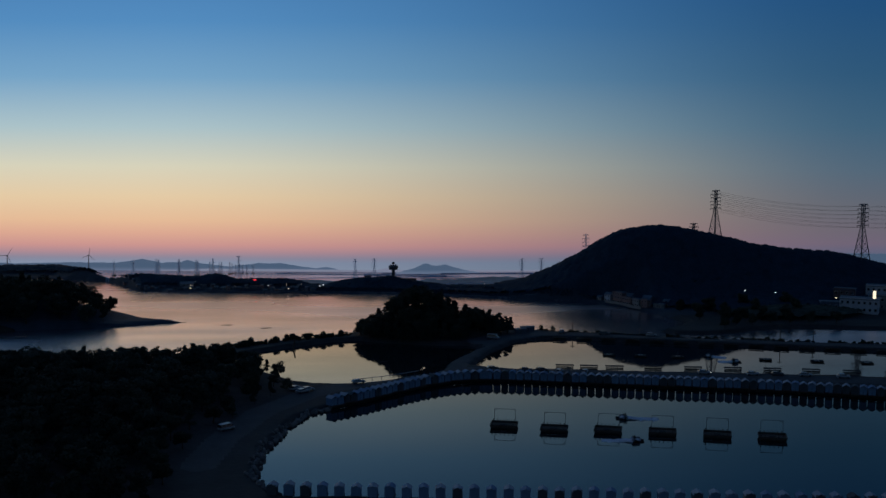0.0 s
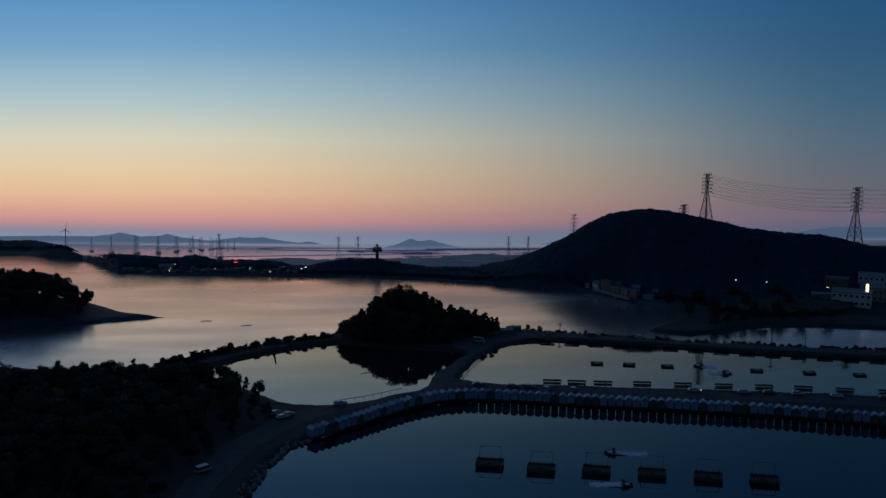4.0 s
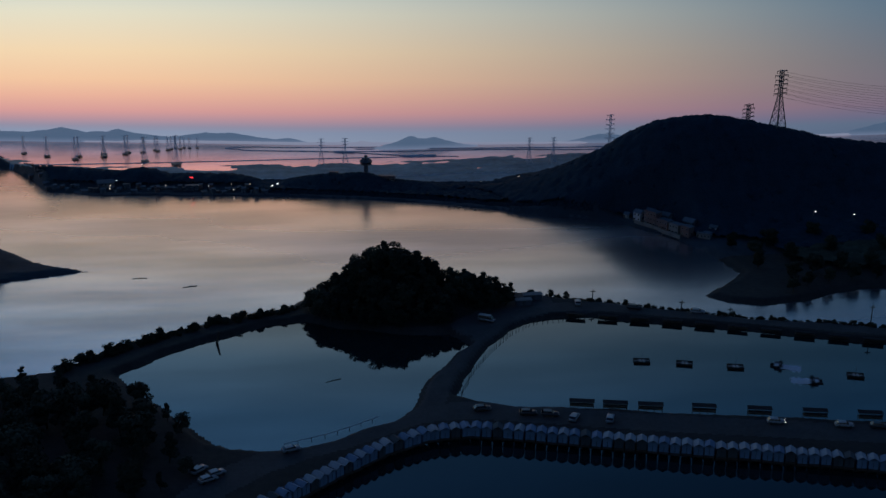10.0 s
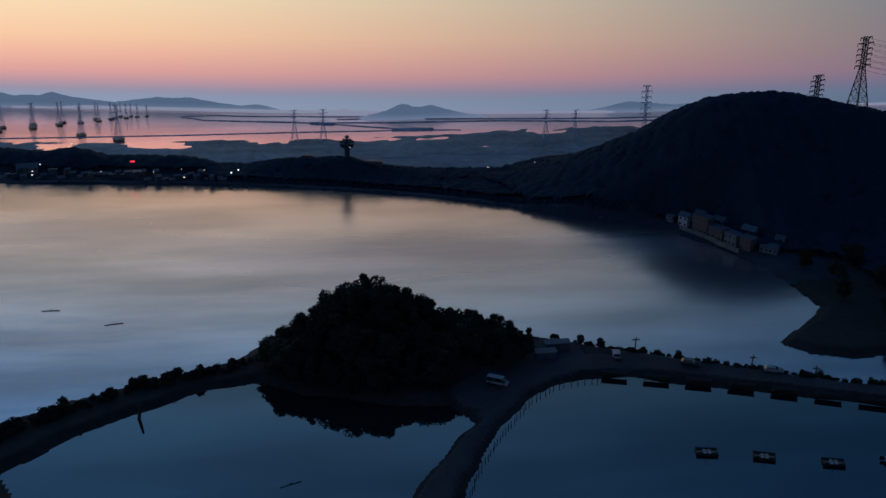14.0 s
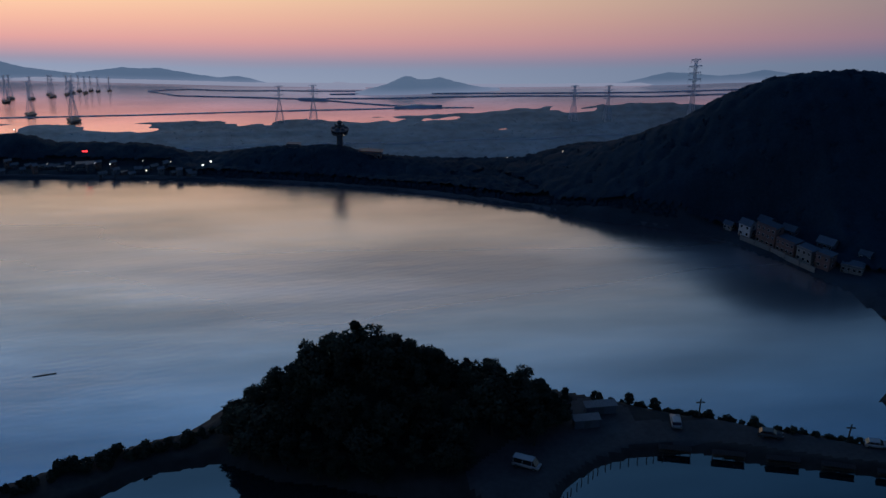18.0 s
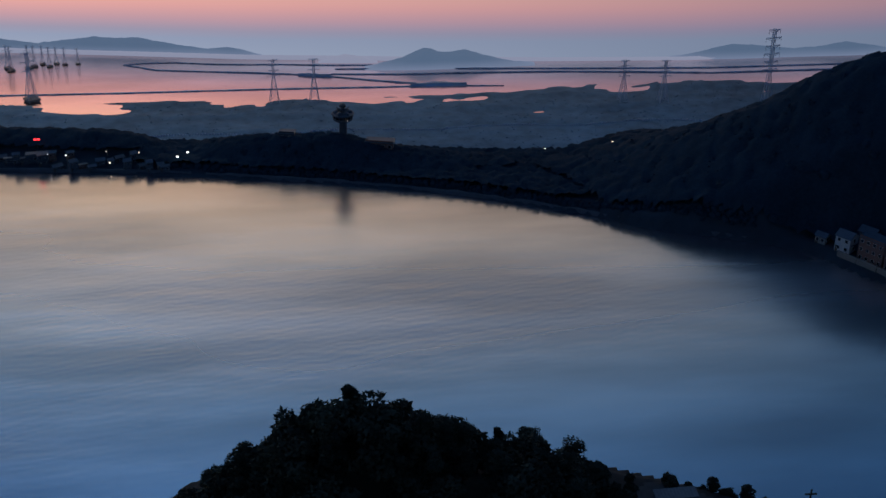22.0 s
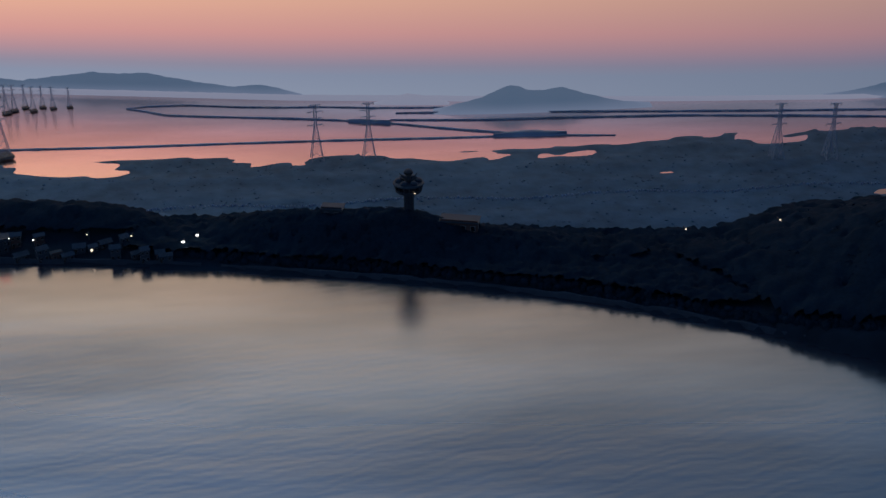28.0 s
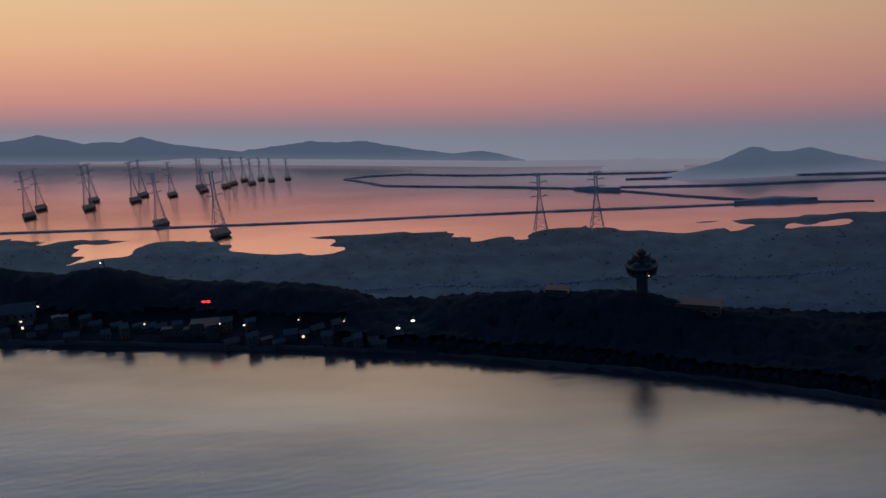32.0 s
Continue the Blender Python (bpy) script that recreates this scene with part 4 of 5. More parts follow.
aerator(80.0, 209.6, -25, 3.0)
aerator(83.0, 204.4, 165, 3.0)


# ---- cars ----
def car(paint, label, van=False, lit=False):
    t = thing("van" if van else "car", label, "van" if van else "car", "parked cars on the dikes")
    L, W, H = (4.9, 1.85, 1.95) if van else (4.4, 1.78, 1.45)
    prof = [(-L / 2, 0.35), (-L / 2, 0.85), (-L / 2 + 0.15, 0.98), (L / 2 - 0.7, 0.95), (L / 2 - 0.1, 0.78), (L / 2, 0.6), (L / 2, 0.35)]
    bm = bmesh.new()
    a = [bm.verts.new((x, -W / 2, z)) for x, z in prof]
    b = [bm.verts.new((x, W / 2, z)) for x, z in prof]
    n = len(prof)
    bm.faces.new(a[::-1]); bm.faces.new(b)
    for i in range(n):
        bm.faces.new((a[i], a[(i + 1) % n], b[(i + 1) % n], b[i]))
    bmesh.ops.bevel(bm, geom=bm.edges[:], offset=0.06, segments=2, affect="EDGES")
    part("body", bm, paint, t, "", True)
    top = [(-L / 2 + 0.1, 0.95), (-L / 2 + (0.15 if van else 0.7), H), (L / 2 - (1.25 if van else 1.9), H), (L / 2 - (0.45 if van else 1.05), 0.93)]
    def cab(inset, dz):
        bm = bmesh.new()
        a = [bm.verts.new((x, -W / 2 + 0.06 + inset + (0.14 if z > 1 else 0), z + dz)) for x, z in top]
        b = [bm.verts.new((x, W / 2 - 0.06 - inset - (0.14 if z > 1 else 0), z + dz)) for x, z in top]
        bm.faces.new(a[::-1]); bm.faces.new(b)
        for i in range(4):
            bm.faces.new((a[i], a[(i + 1) % 4], b[(i + 1) % 4], b[i]))
        return bm
    part("window_band", cab(0.0, -0.06), M_GLASS, t, "dark glass")
    bm = cab(0.02, 0.0)
    low = [v for v in bm.verts if v.co.z < 1.0]
    for v in low:
        v.co.z = H - 0.09
    for v in low:
        v.co.x = max(min(v.co.x, top[2][0] + 0.12), top[1][0] - 0.08)
    part("roof", bm, paint, t)
    for sy in (-1, 1):
        for x in (top[1][0] + 0.08, (top[1][0] + top[2][0]) / 2, top[2][0] - 0.05):
            part("pillar", rd((x, sy * (W / 2 - 0.05), 0.95), (x, sy * (W / 2 - 0.19), H - 0.04), 0.045, n=4), paint, t)
        for x in (-L / 2 + 0.85, L / 2 - 0.85):
            wh = part("wheel", rd((x, sy * (W / 2 - 0.2), 0.33), (x, sy * (W / 2 + 0.02), 0.33), 0.33, n=14), M_BLACK, t)
            part("rim", rd((x, sy * (W / 2), 0.33), (x, sy * (W / 2 + 0.035), 0.33), 0.19, n=10), M_STEEL, wh)
        part("headlight", bx(L / 2 - 0.12, sy * 0.66 - 0.16, 0.6, L / 2 + 0.02, sy * 0.66 + 0.16, 0.74, 0.02), M_LAMPW if lit else M_FLOAT, t)
        part("tail_light", bx(-L / 2 - 0.02, sy * 0.7 - 0.12, 0.68, -L / 2 + 0.05, sy * 0.7 + 0.12, 0.86, 0.02), M_WALLB, t)
    part("bumper", bx(L / 2 - 0.08, -W / 2 + 0.1, 0.32, L / 2 + 0.06, W / 2 - 0.1, 0.5, 0.03), M_BLACK, t)
    return t


CARW, CARD, CARG = car(M_CARW, "white saloon car parked on the dike"), car(M_CARD, "dark saloon car parked on the dike"), car(M_CARG, "grey hatchback parked on the dike")
VAN, CARL = car(M_CARW, "white van parked on the track", True), car(M_CARW, "white car with lit headlights on the dike", lit=True)
used = set()
for src, x, y, a in ((CARW, 9.6, 187.4, 30), (CARW, 10.4, 188.6, 32), (VAN, -1.1, 166.6, 40), (CARG, 18.3, 193.0, 20), (CARW, 8.6, 189.6, 50), (CARD, 45.6, 198.7, -6), (CARW, 50.6, 196.8, 60), (CARD, 40.5, 200.4, 5), (CARD, 48.0, 198.0, -12),
                     (CARG, 54.6, 196.0, 70), (CARL, 73.2, 192.9, -14), (CARG, 80.6, 191.2, -14), (CARD, 84.4, 190.4, -14), (CARW, 88.6, 189.4, -14), (CARG, 94, 187.4, -16), (CARD, 101, 185.4, -16), (VAN, 45.7, 227.6, -30), (CARW, 59.6, 232.4, 80), (CARW, 75.4, 227.2, -18), (CARD, 67, 229.6, -20)):
    m = pose(x, y, ground_z(x, y) + 0.02, 0, 0, a) @ Matrix.Scale(0.47, 4)
    if src.name in used:
        again(src, m)
    else:
        src.matrix_basis = m
        used.add(src.name)


# ---- lookout tower on the low ridge ----
def lathe(bm, prof, n=24, c=(0, 0)):
    rings = [[bm.verts.new((c[0] + r * math.cos(2 * math.pi * i / n), c[1] + r * math.sin(2 * math.pi * i / n), z)) for i in range(n)] for r, z in prof]
    for a, b in zip(rings, rings[1:]):
        for i in range(n):
            bm.faces.new((a[i], a[(i + 1) % n], b[(i + 1) % n], b[i]))
    bm.faces.new(rings[0][::-1])
    bm.faces.new(rings[-1])


def lookout(x, y):
    z = ground_z(x, y)
    t = thing("lookout_tower", "dark round lookout tower with a ball on top", "tower", "", pose(x, y, z + 0.75) @ Matrix.Diagonal((0.35, 0.35, 0.31, 1)))
    bm = bmesh.new(); lathe(bm, [(1.15, -3.0), (1.0, 0.4), (0.95, 3.6), (1.5, 4.2)])
    part("stem", bm, M_DIMWALL, t, "dim concrete stem")
    for i in range(4):
        a = i * math.pi / 2 + 0.4
        part("buttress", bx(-0.15, -0.15, -3, 0.15, 0.15, 3.8), M_DIMWALL, t).matrix_basis = pose(1.0 * math.cos(a), 1.0 * math.sin(a), 0, 0, 0, math.degrees(a))
    bm = bmesh.new(); lathe(bm, [(1.5, 4.0), (2.75, 4.2), (2.9, 4.4), (3.0, 5.0)])
    part("gallery_floor", bm, M_DIMWALL, t)
    bm = bmesh.new(); lathe(bm, [(2.95, 5.0), (3.05, 6.1)])
    part("gallery_glazing", bm, M_GLASS, t, "dark band of glass")
    for i in range(16):
        a = i * math.pi / 8
        part("mullion", rd((3.0 * math.cos(a), 3.0 * math.sin(a), 5.0), (3.1 * math.cos(a), 3.1 * math.sin(a), 6.15), 0.06), M_STEEL, t)
    bm = bmesh.new(); lathe(bm, [(3.1, 6.1), (3.4, 6.3), (3.35, 6.55), (1.4, 6.9)])
    part("gallery_roof", bm, M_ROOF, t)
    for i in range(6):
        a = i * math.pi / 3
        bm = bmesh.new()
        bmesh.ops.create_icosphere(bm, subdivisions=2, radius=0.85, matrix=Matrix.Translation((2.1 * math.cos(a), 2.1 * math.sin(a), 6.9)) @ Matrix.Diagonal((1, 1, 0.85, 1)))
        part("small_dome", bm, M_ROOF, t, "", True)
        bm = bmesh.new()
        p0, p1 = Vector((0.5 * math.cos(a), 0.5 * math.sin(a), 6.8)), Vector((2.2 * math.cos(a + 0.5), 2.2 * math.sin(a + 0.5), 8.35))
        rod(bm, p0, p1, 0.34, 4, 0.10)
        part("petal", bm, M_STEEL, t, "upswept metal petal")
    part("neck", rd((0, 0, 6.6), (0, 0, 8.4), 0.45, n=12), M_DIMWALL, t)
    bm = bmesh.new()
    bmesh.ops.create_icosphere(bm, subdivisions=3, radius=0.95, matrix=Matrix.Translation((0, 0, 9.1)))
    ball = part("ball", bm, M_STEEL, t, "dull metal ball", True)
    bm = bmesh.new(); lathe(bm, [(0.9, 8.98), (1.02, 9.02), (1.02, 9.18), (0.9, 9.22)])
    part("belt", bm, M_BLACK, ball)
    bm = bmesh.new(); bmesh.ops.create_icosphere(bm, subdivisions=1, radius=0.14, matrix=Matrix.Translation((1.2, -3.15, 5.0)))
    part("lamp", bm, M_LAMPS, t, "small white lamp")


lookout(34.8, 295.4)


# ---- houses ----
def house(x, y, w, d, storeys, turn, wall, label, group="", roof="flat", lit=0, z=None, cat="house", size=1.0):
    t = thing("house", label, cat, group, pose(x, y, (ground_z(x, y) if z is None else z) - 0.1, 0, 0, turn) @ Matrix.Scale(size, 4))
    H = 2.6 * storeys
    part("wall", bx(-w / 2, -d / 2, -0.6, w / 2, d / 2, H), wall, t)
    if roof == "flat":
        part("roof", bx(-w / 2 - 0.25, -d / 2 - 0.25, H, w / 2 + 0.25, d / 2 + 0.25, H + 0.2), M_ROOF, t)
        part("parapet", bx(-w / 2, -d / 2, H + 0.2, w / 2, -d / 2 + 0.15, H + 0.6), wall, t)
    else:
        bm = bmesh.new()
        a = [bm.verts.new((sx, sy, sz)) for sx in (-w / 2 - 0.3, w / 2 + 0.3) for sy, sz in ((-d / 2 - 0.35, H - 0.1), (0, H + d * 0.32), (d / 2 + 0.35, H - 0.1), (d / 2 + 0.3, H - 0.28), (0, H + d * 0.32 - 0.2), (-d / 2 - 0.3, H - 0.28))]
        for i in range(6):
            bm.faces.new((a[i], a[(i + 1) % 6], a[6 + (i + 1) % 6], a[6 + i]))
        bm.faces.new(a[:6][::-1]); bm.faces.new(a[6:])
        bmesh.ops.recalc_face_normals(bm, faces=bm.faces[:])
        part("roof", bm, M_ROOF, t)
        for s in (-1, 1):
            bm = bmesh.new()
            tri = [[bm.verts.new((s * (w / 2 - k * 0.2), y_, z_)) for y_, z_ in ((-d / 2, H), (d / 2, H), (0, H + d * 0.32 - 0.12))] for k in (0, 1)]
            bm.faces.new(tri[0]); bm.faces.new(tri[1][::-1])
            for i in range(3):
                bm.faces.new((tri[0][i], tri[1][i], tri[1][(i + 1) % 3], tri[0][(i + 1) % 3]))
            bmesh.ops.recalc_face_normals(bm, faces=bm.faces[:])
            part("gable", bm, wall, t)
    n = max(2, int(w / 1.9))
    k = 0
    for f in range(storeys):
        for i in range(n):
            cx = -w / 2 + (i + 0.5) * w / n
            wn = part("window", bx(cx - 0.5, -d / 2 - 0.06, f * 2.6 + 0.9, cx + 0.5, -d / 2 + 0.05, f * 2.6 + 2.0), M_WALLW, t)
            part("pane", bx(cx - 0.43, -d / 2 - 0.075, f * 2.6 + 0.97, cx + 0.43, -d / 2 - 0.03, f * 2.6 + 1.93), M_LAMPS if k < lit else M_GLASS, wn)
            k += 1
        for s in (-1, 1):
            wn = part("window", bx(s * w / 2 - 0.06, -0.5, f * 2.6 + 0.9, s * w / 2 + 0.06, 0.5, f * 2.6 + 2.0), M_WALLW, t)
            part("pane", bx(s * w / 2 - 0.075, -0.43, f * 2.6 + 0.97, s * w / 2 + 0.075, 0.43, f * 2.6 + 1.93), M_GLASS, wn)
    part("door", bx(-w / 2 + 0.25, -d / 2 - 0.05, 0.0, -w / 2 + 1.0, -d / 2 + 0.05, 1.95), M_TIMBER, t)
    return t


SHORE = "houses on the lake shore"
for x, y, w, d, s, a, wl, lb, rf in (
        (77.7, 271.2, 3.4, 3.0, 1, -52, M_CONC, "small pale hut on the lake shore", "gable"),
        (79.2, 269.4, 5.0, 4.6, 2, -54, M_WALLW, "white gabled two-storey house on the lake shore", "gable"),
        (80.8, 266.9, 8.4, 5.2, 3, -57, M_WALLB, "long brick terrace house on the lake shore", "flat"),
        (82.2, 264.6, 8.0, 5.2, 2, -58, M_WALLB, "brick house with a row of windows on the shore", "flat"),
        (83.5, 262.4, 6.6, 5.0, 2, -60, M_CONC, "grey concrete guesthouse on the lake shore", "flat"),
        (84.8, 260.6, 5.6, 5.0, 2, -54, M_WALLB, "dark flat-roofed house on the lake shore", "flat"),
        (87.4, 259.4, 7.6, 5.6, 1, -36, M_CONC, "pale flat-roofed cafe on the lake shore", "flat"),
        (89.4, 260.8, 4.2, 3.6, 1, -46, M_WALLW, "small white outbuilding behind the shore houses", "gable"),
        (83.4, 267.4, 5.4, 4.6, 2, -52, M_DIMWALL, "dark house behind the shore terrace", "gable"),
        (86.2, 263.6, 6.4, 5.0, 2, -50, M_DIMWALL, "low dark house behind the shore terrace", "gable"),
        (81.6, 270.0, 5.2, 4.4, 2, -54, M_DIMWALL, "dark gabled house behind the shore terrace", "gable")):
    house(x, y, w, d, s, a, wl, lb, SHORE, rf, size=0.3)
# pale garden wall before the shore houses
for p, a in along([(78.7, 267.9), (80.9, 264.6), (83.0, 260.9)], 2.04):
    w = thing("garden_wall", "low pale concrete wall along the shore", "wall", "garden walls on the shore", pose(p.x, p.y, ground_z(p.x, p.y) - 0.1, 0, 0, math.degrees(a)) @ Matrix.Scale(0.5, 4))
    part("panel", bx(-1.95, -0.1, 0, 1.95, 0.1, 1.2), M_CONC, w)
    part("coping", bx(-2.0, -0.16, 1.2, 2.0, 0.16, 1.3), M_CONC, w)

EAST = "buildings east of the ponds"
for x, y, w, d, s, a, wl, lb, lit in ((127, 249, 14, 8, 2, -30, M_WALLW, "broad pale two-storey hall by the eastern shore", 0), (134, 253, 10, 7, 2, -25, M_CONC, "grey concrete block by the eastern shore", 0),
                                    (122, 251, 9, 6, 1, -20, M_ROOF, "low dark shed by the eastern shore", 0), (138, 262, 10, 7, 2, -30, M_WALLW, "pale building on the slope", 0), (129, 260, 8, 6, 2, -30, M_WALLB, "brick house on the slope", 1), (142, 247, 9, 6, 2, -30, M_CONC, "grey house on the slope", 0)):
    house(x, y, w, d, s, a, wl, lb, EAST, "flat", lit, size=0.55)

VILLAGE = "houses of the lakeside village"
rr = random.Random(31)
for i in range(52):
    x = 16.6 - i * 0.86 + rr.uniform(-0.3, 0.3)
    y = float(np.interp(x, [-27, -23, -18.6, -14, -4.9, 4.3, 13.5, 21], [309, 301, 299.4, 297.6, 296.6, 295.5, 294.4, 292.9])) + rr.choice((0.7, 0.9, 1.5, 2.1))
    house(x, y, rr.uniform(3.0, 5.5), rr.uniform(2.6, 3.6), rr.choice((1, 1, 1, 2)), rr.uniform(8, 32), rr.choice((M_DIMWALL, M_DIMWALL, M_DIMWALL, M_WALLB)), rr.choice(("low grey house in the lakeside village", "small pale house in the lakeside village", "dim old house in the lakeside village")), VILLAGE, rr.choice(("gable", "gable", "flat")), 1 if i % 26 == 7 else 0, size=0.2)
house(-12.6, 300.6, 10, 5, 1, 8, M_SHEDROOF, "long hall with a pale blue metal roof", VILLAGE, "gable", size=0.3)
house(3.4, 297.8, 10, 3.6, 1, 6, M_DIMWALL, "long concrete promenade building", VILLAGE, "flat", size=0.3)
house(38.6, 294.4, 8.0, 3.6, 1, -14, M_WALLB, "low red-brick building beside the lookout tower", "", "flat", size=0.36)
house(29.0, 296.6, 4.4, 3.0, 1, -12, M_DIMWALL, "small building in the trees on the ridge", "", "flat", size=0.36)
for x, y, w in ((51.9, 233.0, 3.6), (53.6, 235.0, 4.4)):
    t = thing("shed", "long low shed with a pale metal roof", "shed", "sheds by the islet", pose(x, y, ground_z(x, y), 0, 0, 2) @ Matrix.Scale(0.6, 4))
    part("wall", bx(-w / 2, -0.7, -0.2, w / 2, 0.7, 1.3), M_DIMWALL, t)
    bm = bmesh.new()
    ridged(bm, 26, -w / 2 - 0.2, w / 2 + 0.2, lambda u, v, k, i: (u, -0.8 + 1.6 * v, 1.3 + 0.2 * v + 0.03 * i + 0.04 * k))
    part("roof", bm, M_SHEDROOF, t, "pale ribbed metal roof")
    part("door", bx(-0.4, -0.76, 0, 0.4, -0.66, 1.2), M_CANVAS_D, t)
for i in range(9):
    x, y0 = 54.6 + i * 1.5, 295.0 - i * 0.1
    t = thing("greenhouse", "long pale plastic greenhouse behind the ridge", "greenhouse", "greenhouses behind the ridge", pose(x, y0, ground_z(x, y0), 0, 0, -82) @ Matrix.Scale(0.2, 4))
    bm = bmesh.new()
    ridged(bm, 12, 0, math.pi, lambda u, v, k, j: ((1.9 - 0.06 * k) * math.cos(u), -5 + 10 * v, (1.1 - 0.06 * k) * math.sin(u)))
    part("cover", bm, M_CONC, t, "pale plastic sheet", True)
    for y in (-5, 0, 5):
        bm = bmesh.new()
        for j in range(8):
            a0, a1 = math.pi * j / 8, math.pi * (j + 1) / 8
            rod(bm, (1.93 * math.cos(a0), y, 1.13 * math.sin(a0)), (1.93 * math.cos(a1), y, 1.13 * math.sin(a1)), 0.03, 4)
        part("hoop", bm, M_STEEL, t)


# ---- lamps ----
def lamp(x, y, h, mat_, r, label, group="street lamps by the lake"):
    t = thing("street_lamp", label, "lamp", group, pose(x, y, ground_z(x, y)))
    part("pole", rd((0, 0, -0.3), (0, 0, h), 0.05), M_STEEL, t)
    part("arm", rd((0, 0, h), (0, -0.6, h + 0.1), 0.035), M_STEEL, t)
    bm = bmesh.new(); bmesh.ops.create_icosphere(bm, subdivisions=2, radius=r, matrix=Matrix.Translation((0, -0.65, h + 0.05)) @ Matrix.Diagonal((1.3, 1, 0.7, 1)))
    part("lamp_head", bm, mat_, t, "glowing lamp head")


for x, y, h, m_, r, lb in ((18.6, 296.8, 1.3, M_LAMPW, 0.26, "lit white street lamp by the village"), (17.6, 296.0, 1.1, M_LAMPW, 0.26, "lit white street lamp by the village"), (13.6, 297.0, 1.2, M_LAMPS, 0.14, "dim lamp by the village"), (10.2, 297.4, 1.0, M_LAMPS, 0.12, "dim lamp by the village"),
                           (6.1, 297.5, 1.0, M_LAMPW, 0.16, "lit white street lamp by the village"), (4.2, 297.8, 1.1, M_LAMPW, 0.14, "lit white street lamp by the village"), (-1.6, 298.2, 1.2, M_LAMPS, 0.16, "dim lamp by the village"), (-10.6, 300.6, 1.2, M_LAMPW, 0.16, "lit white street lamp by the village"), (-11.6, 299.4, 1.2, M_LAMPS, 0.2, "dim lamp by the village"),
                           (-6, 303.0, 1.8, M_LAMPW, 0.14, "lit lamp among the trees"), (107, 262, 2.2, M_LAMPW, 0.26, "lit lamp at the foot of the mountain"), (113.4, 261, 2.0, M_LAMPW, 0.22, "lit lamp at the foot of the mountain"), (131, 252, 3.0, M_LAMPW, 0.24, "lit lamp by the eastern hall"), (63, 293.6, 1.2, M_LAMPS, 0.16, "dim lamp behind the ridge"), (56, 294.6, 1.2, M_LAMPS, 0.14, "dim lamp behind the ridge")):
    lamp(x, y, h * 0.7, m_, r * 0.42, lb)
t = thing("shop_sign", "glowing red shop sign on a post", "sign", "", pose(3.0, 298.6, ground_z(3.0, 298.6)) @ Matrix.Scale(0.3, 4))
part("post", rd((0, 0, -0.3), (0, 0, 5.6), 0.06), M_STEEL, t)
for k in (-1, 1):
    part("sign_panel", bx(k * 0.6 - 0.45, -0.1, 5.4, k * 0.6 + 0.45, 0.1, 6.0, 0.03), M_LAMPR, t, "glowing red panel")
t = thing("sign_pillar", "tall lit white sign pillar by the eastern hall", "sign", "", pose(129.4, 247.4, ground_z(129.4, 247.4)) @ Matrix.Scale(0.7, 4))
part("post", bx(-0.3, -0.2, -0.3, 0.3, 0.2, 2.2), M_STEEL, t)
part("lit_panel", bx(-0.35, -0.3, 2.2, 0.35, 0.3, 6.6, 0.04), M_LAMPS, t, "glowing white panel")

# ---- poles along the lakeside dike ----
for x, y, h, lean in ((61.9, 233.2, 1.6, 1), (73.4, 228.6, 1.5, 6), (79.8, 226.4, 1.2, 0), (97.2, 219.6, 3.0, 1), (102.8, 217.8, 1.8, -3), (121, 212.0, 2.6, 0)):
    t = thing("utility_pole", "thin dark utility pole on the lakeside dike", "pole", "poles on the dike", pose(x, y, ground_z(x, y) - 0.3, 0, lean, 0))
    part("shaft", rd((0, 0, 0), (0, 0, h + 0.6), 0.09, r2=0.06, n=8), M_TIMBER, t)
    part("crossarm", bx(-0.4, -0.04, h + 0.2, 0.4, 0.04, h + 0.3), M_TIMBER, t)

# ---- stakes, stones, railing ----
for i, (p, a) in enumerate(along([(38.4, 206.6), (41.4, 214), (44.6, 219.6), (48.4, 225.2), (52, 228.2), (57, 228.8)], 0.75)):
    t = thing("stake", "short dark mooring stake at the pond edge", "stake", "stakes along the north pond", pose(p.x + 0.5, p.y - 0.3, -0.6, R.uniform(-7, 7), R.uniform(-7, 7), 0) @ Matrix.Scale(0.7, 4))
    part("shaft", rd((0, 0, 0), (0, 0, 1.5), 0.06), M_TIMBER, t)
t = thing("stone_revetment", "rough row of dark stones on the pond bank", "stone bank")
STONES = []
for k in range(6):
    bm = bmesh.new()
    bmesh.ops.create_icosphere(bm, subdivisions=1, radius=0.4)
    for v in bm.verts:
        v.co *= R.uniform(0.75, 1.2)
    STONES.append(mesh_of("stone", bm, M_STONE))
for p, a in along([(4.6, 139.4), (2.2, 146), (3.6, 157.7), (6.6, 168.2), (8.8, 174), (13.4, 179.4)], 0.30):
    x, y = p.x + R.uniform(-0.8, 0.6), p.y + R.uniform(-0.4, 0.4)
    s = R.uniform(0.5, 1.25)
    share("stone", STONES[R.randrange(6)], t, Matrix.LocRotScale((x, y, max(0.1, min(1.55, ground_z(x, y))) + 0.05), Euler((R.uniform(0, 6), R.uniform(0, 6), R.uniform(0, 6))), (s, s * 0.9, s * 0.7)))
t = thing("guard_rail", "low pale guard rail beside the track", "guard rail")
rail = [(17.6, 194.1), (22.4, 195.9), (25.4, 197.6), (28.4, 199.5)]
for p, a in along(rail, 1.6):
    part("post", rd((p.x, p.y, 0.4), (p.x, p.y, 1.02), 0.04), M_STEEL, t)
for a, b in zip(rail, rail[1:]):
    part("beam", rd((a[0], a[1], 0.98), (b[0], b[1], 0.98), 0.05, n=6), M_WALLW, t)

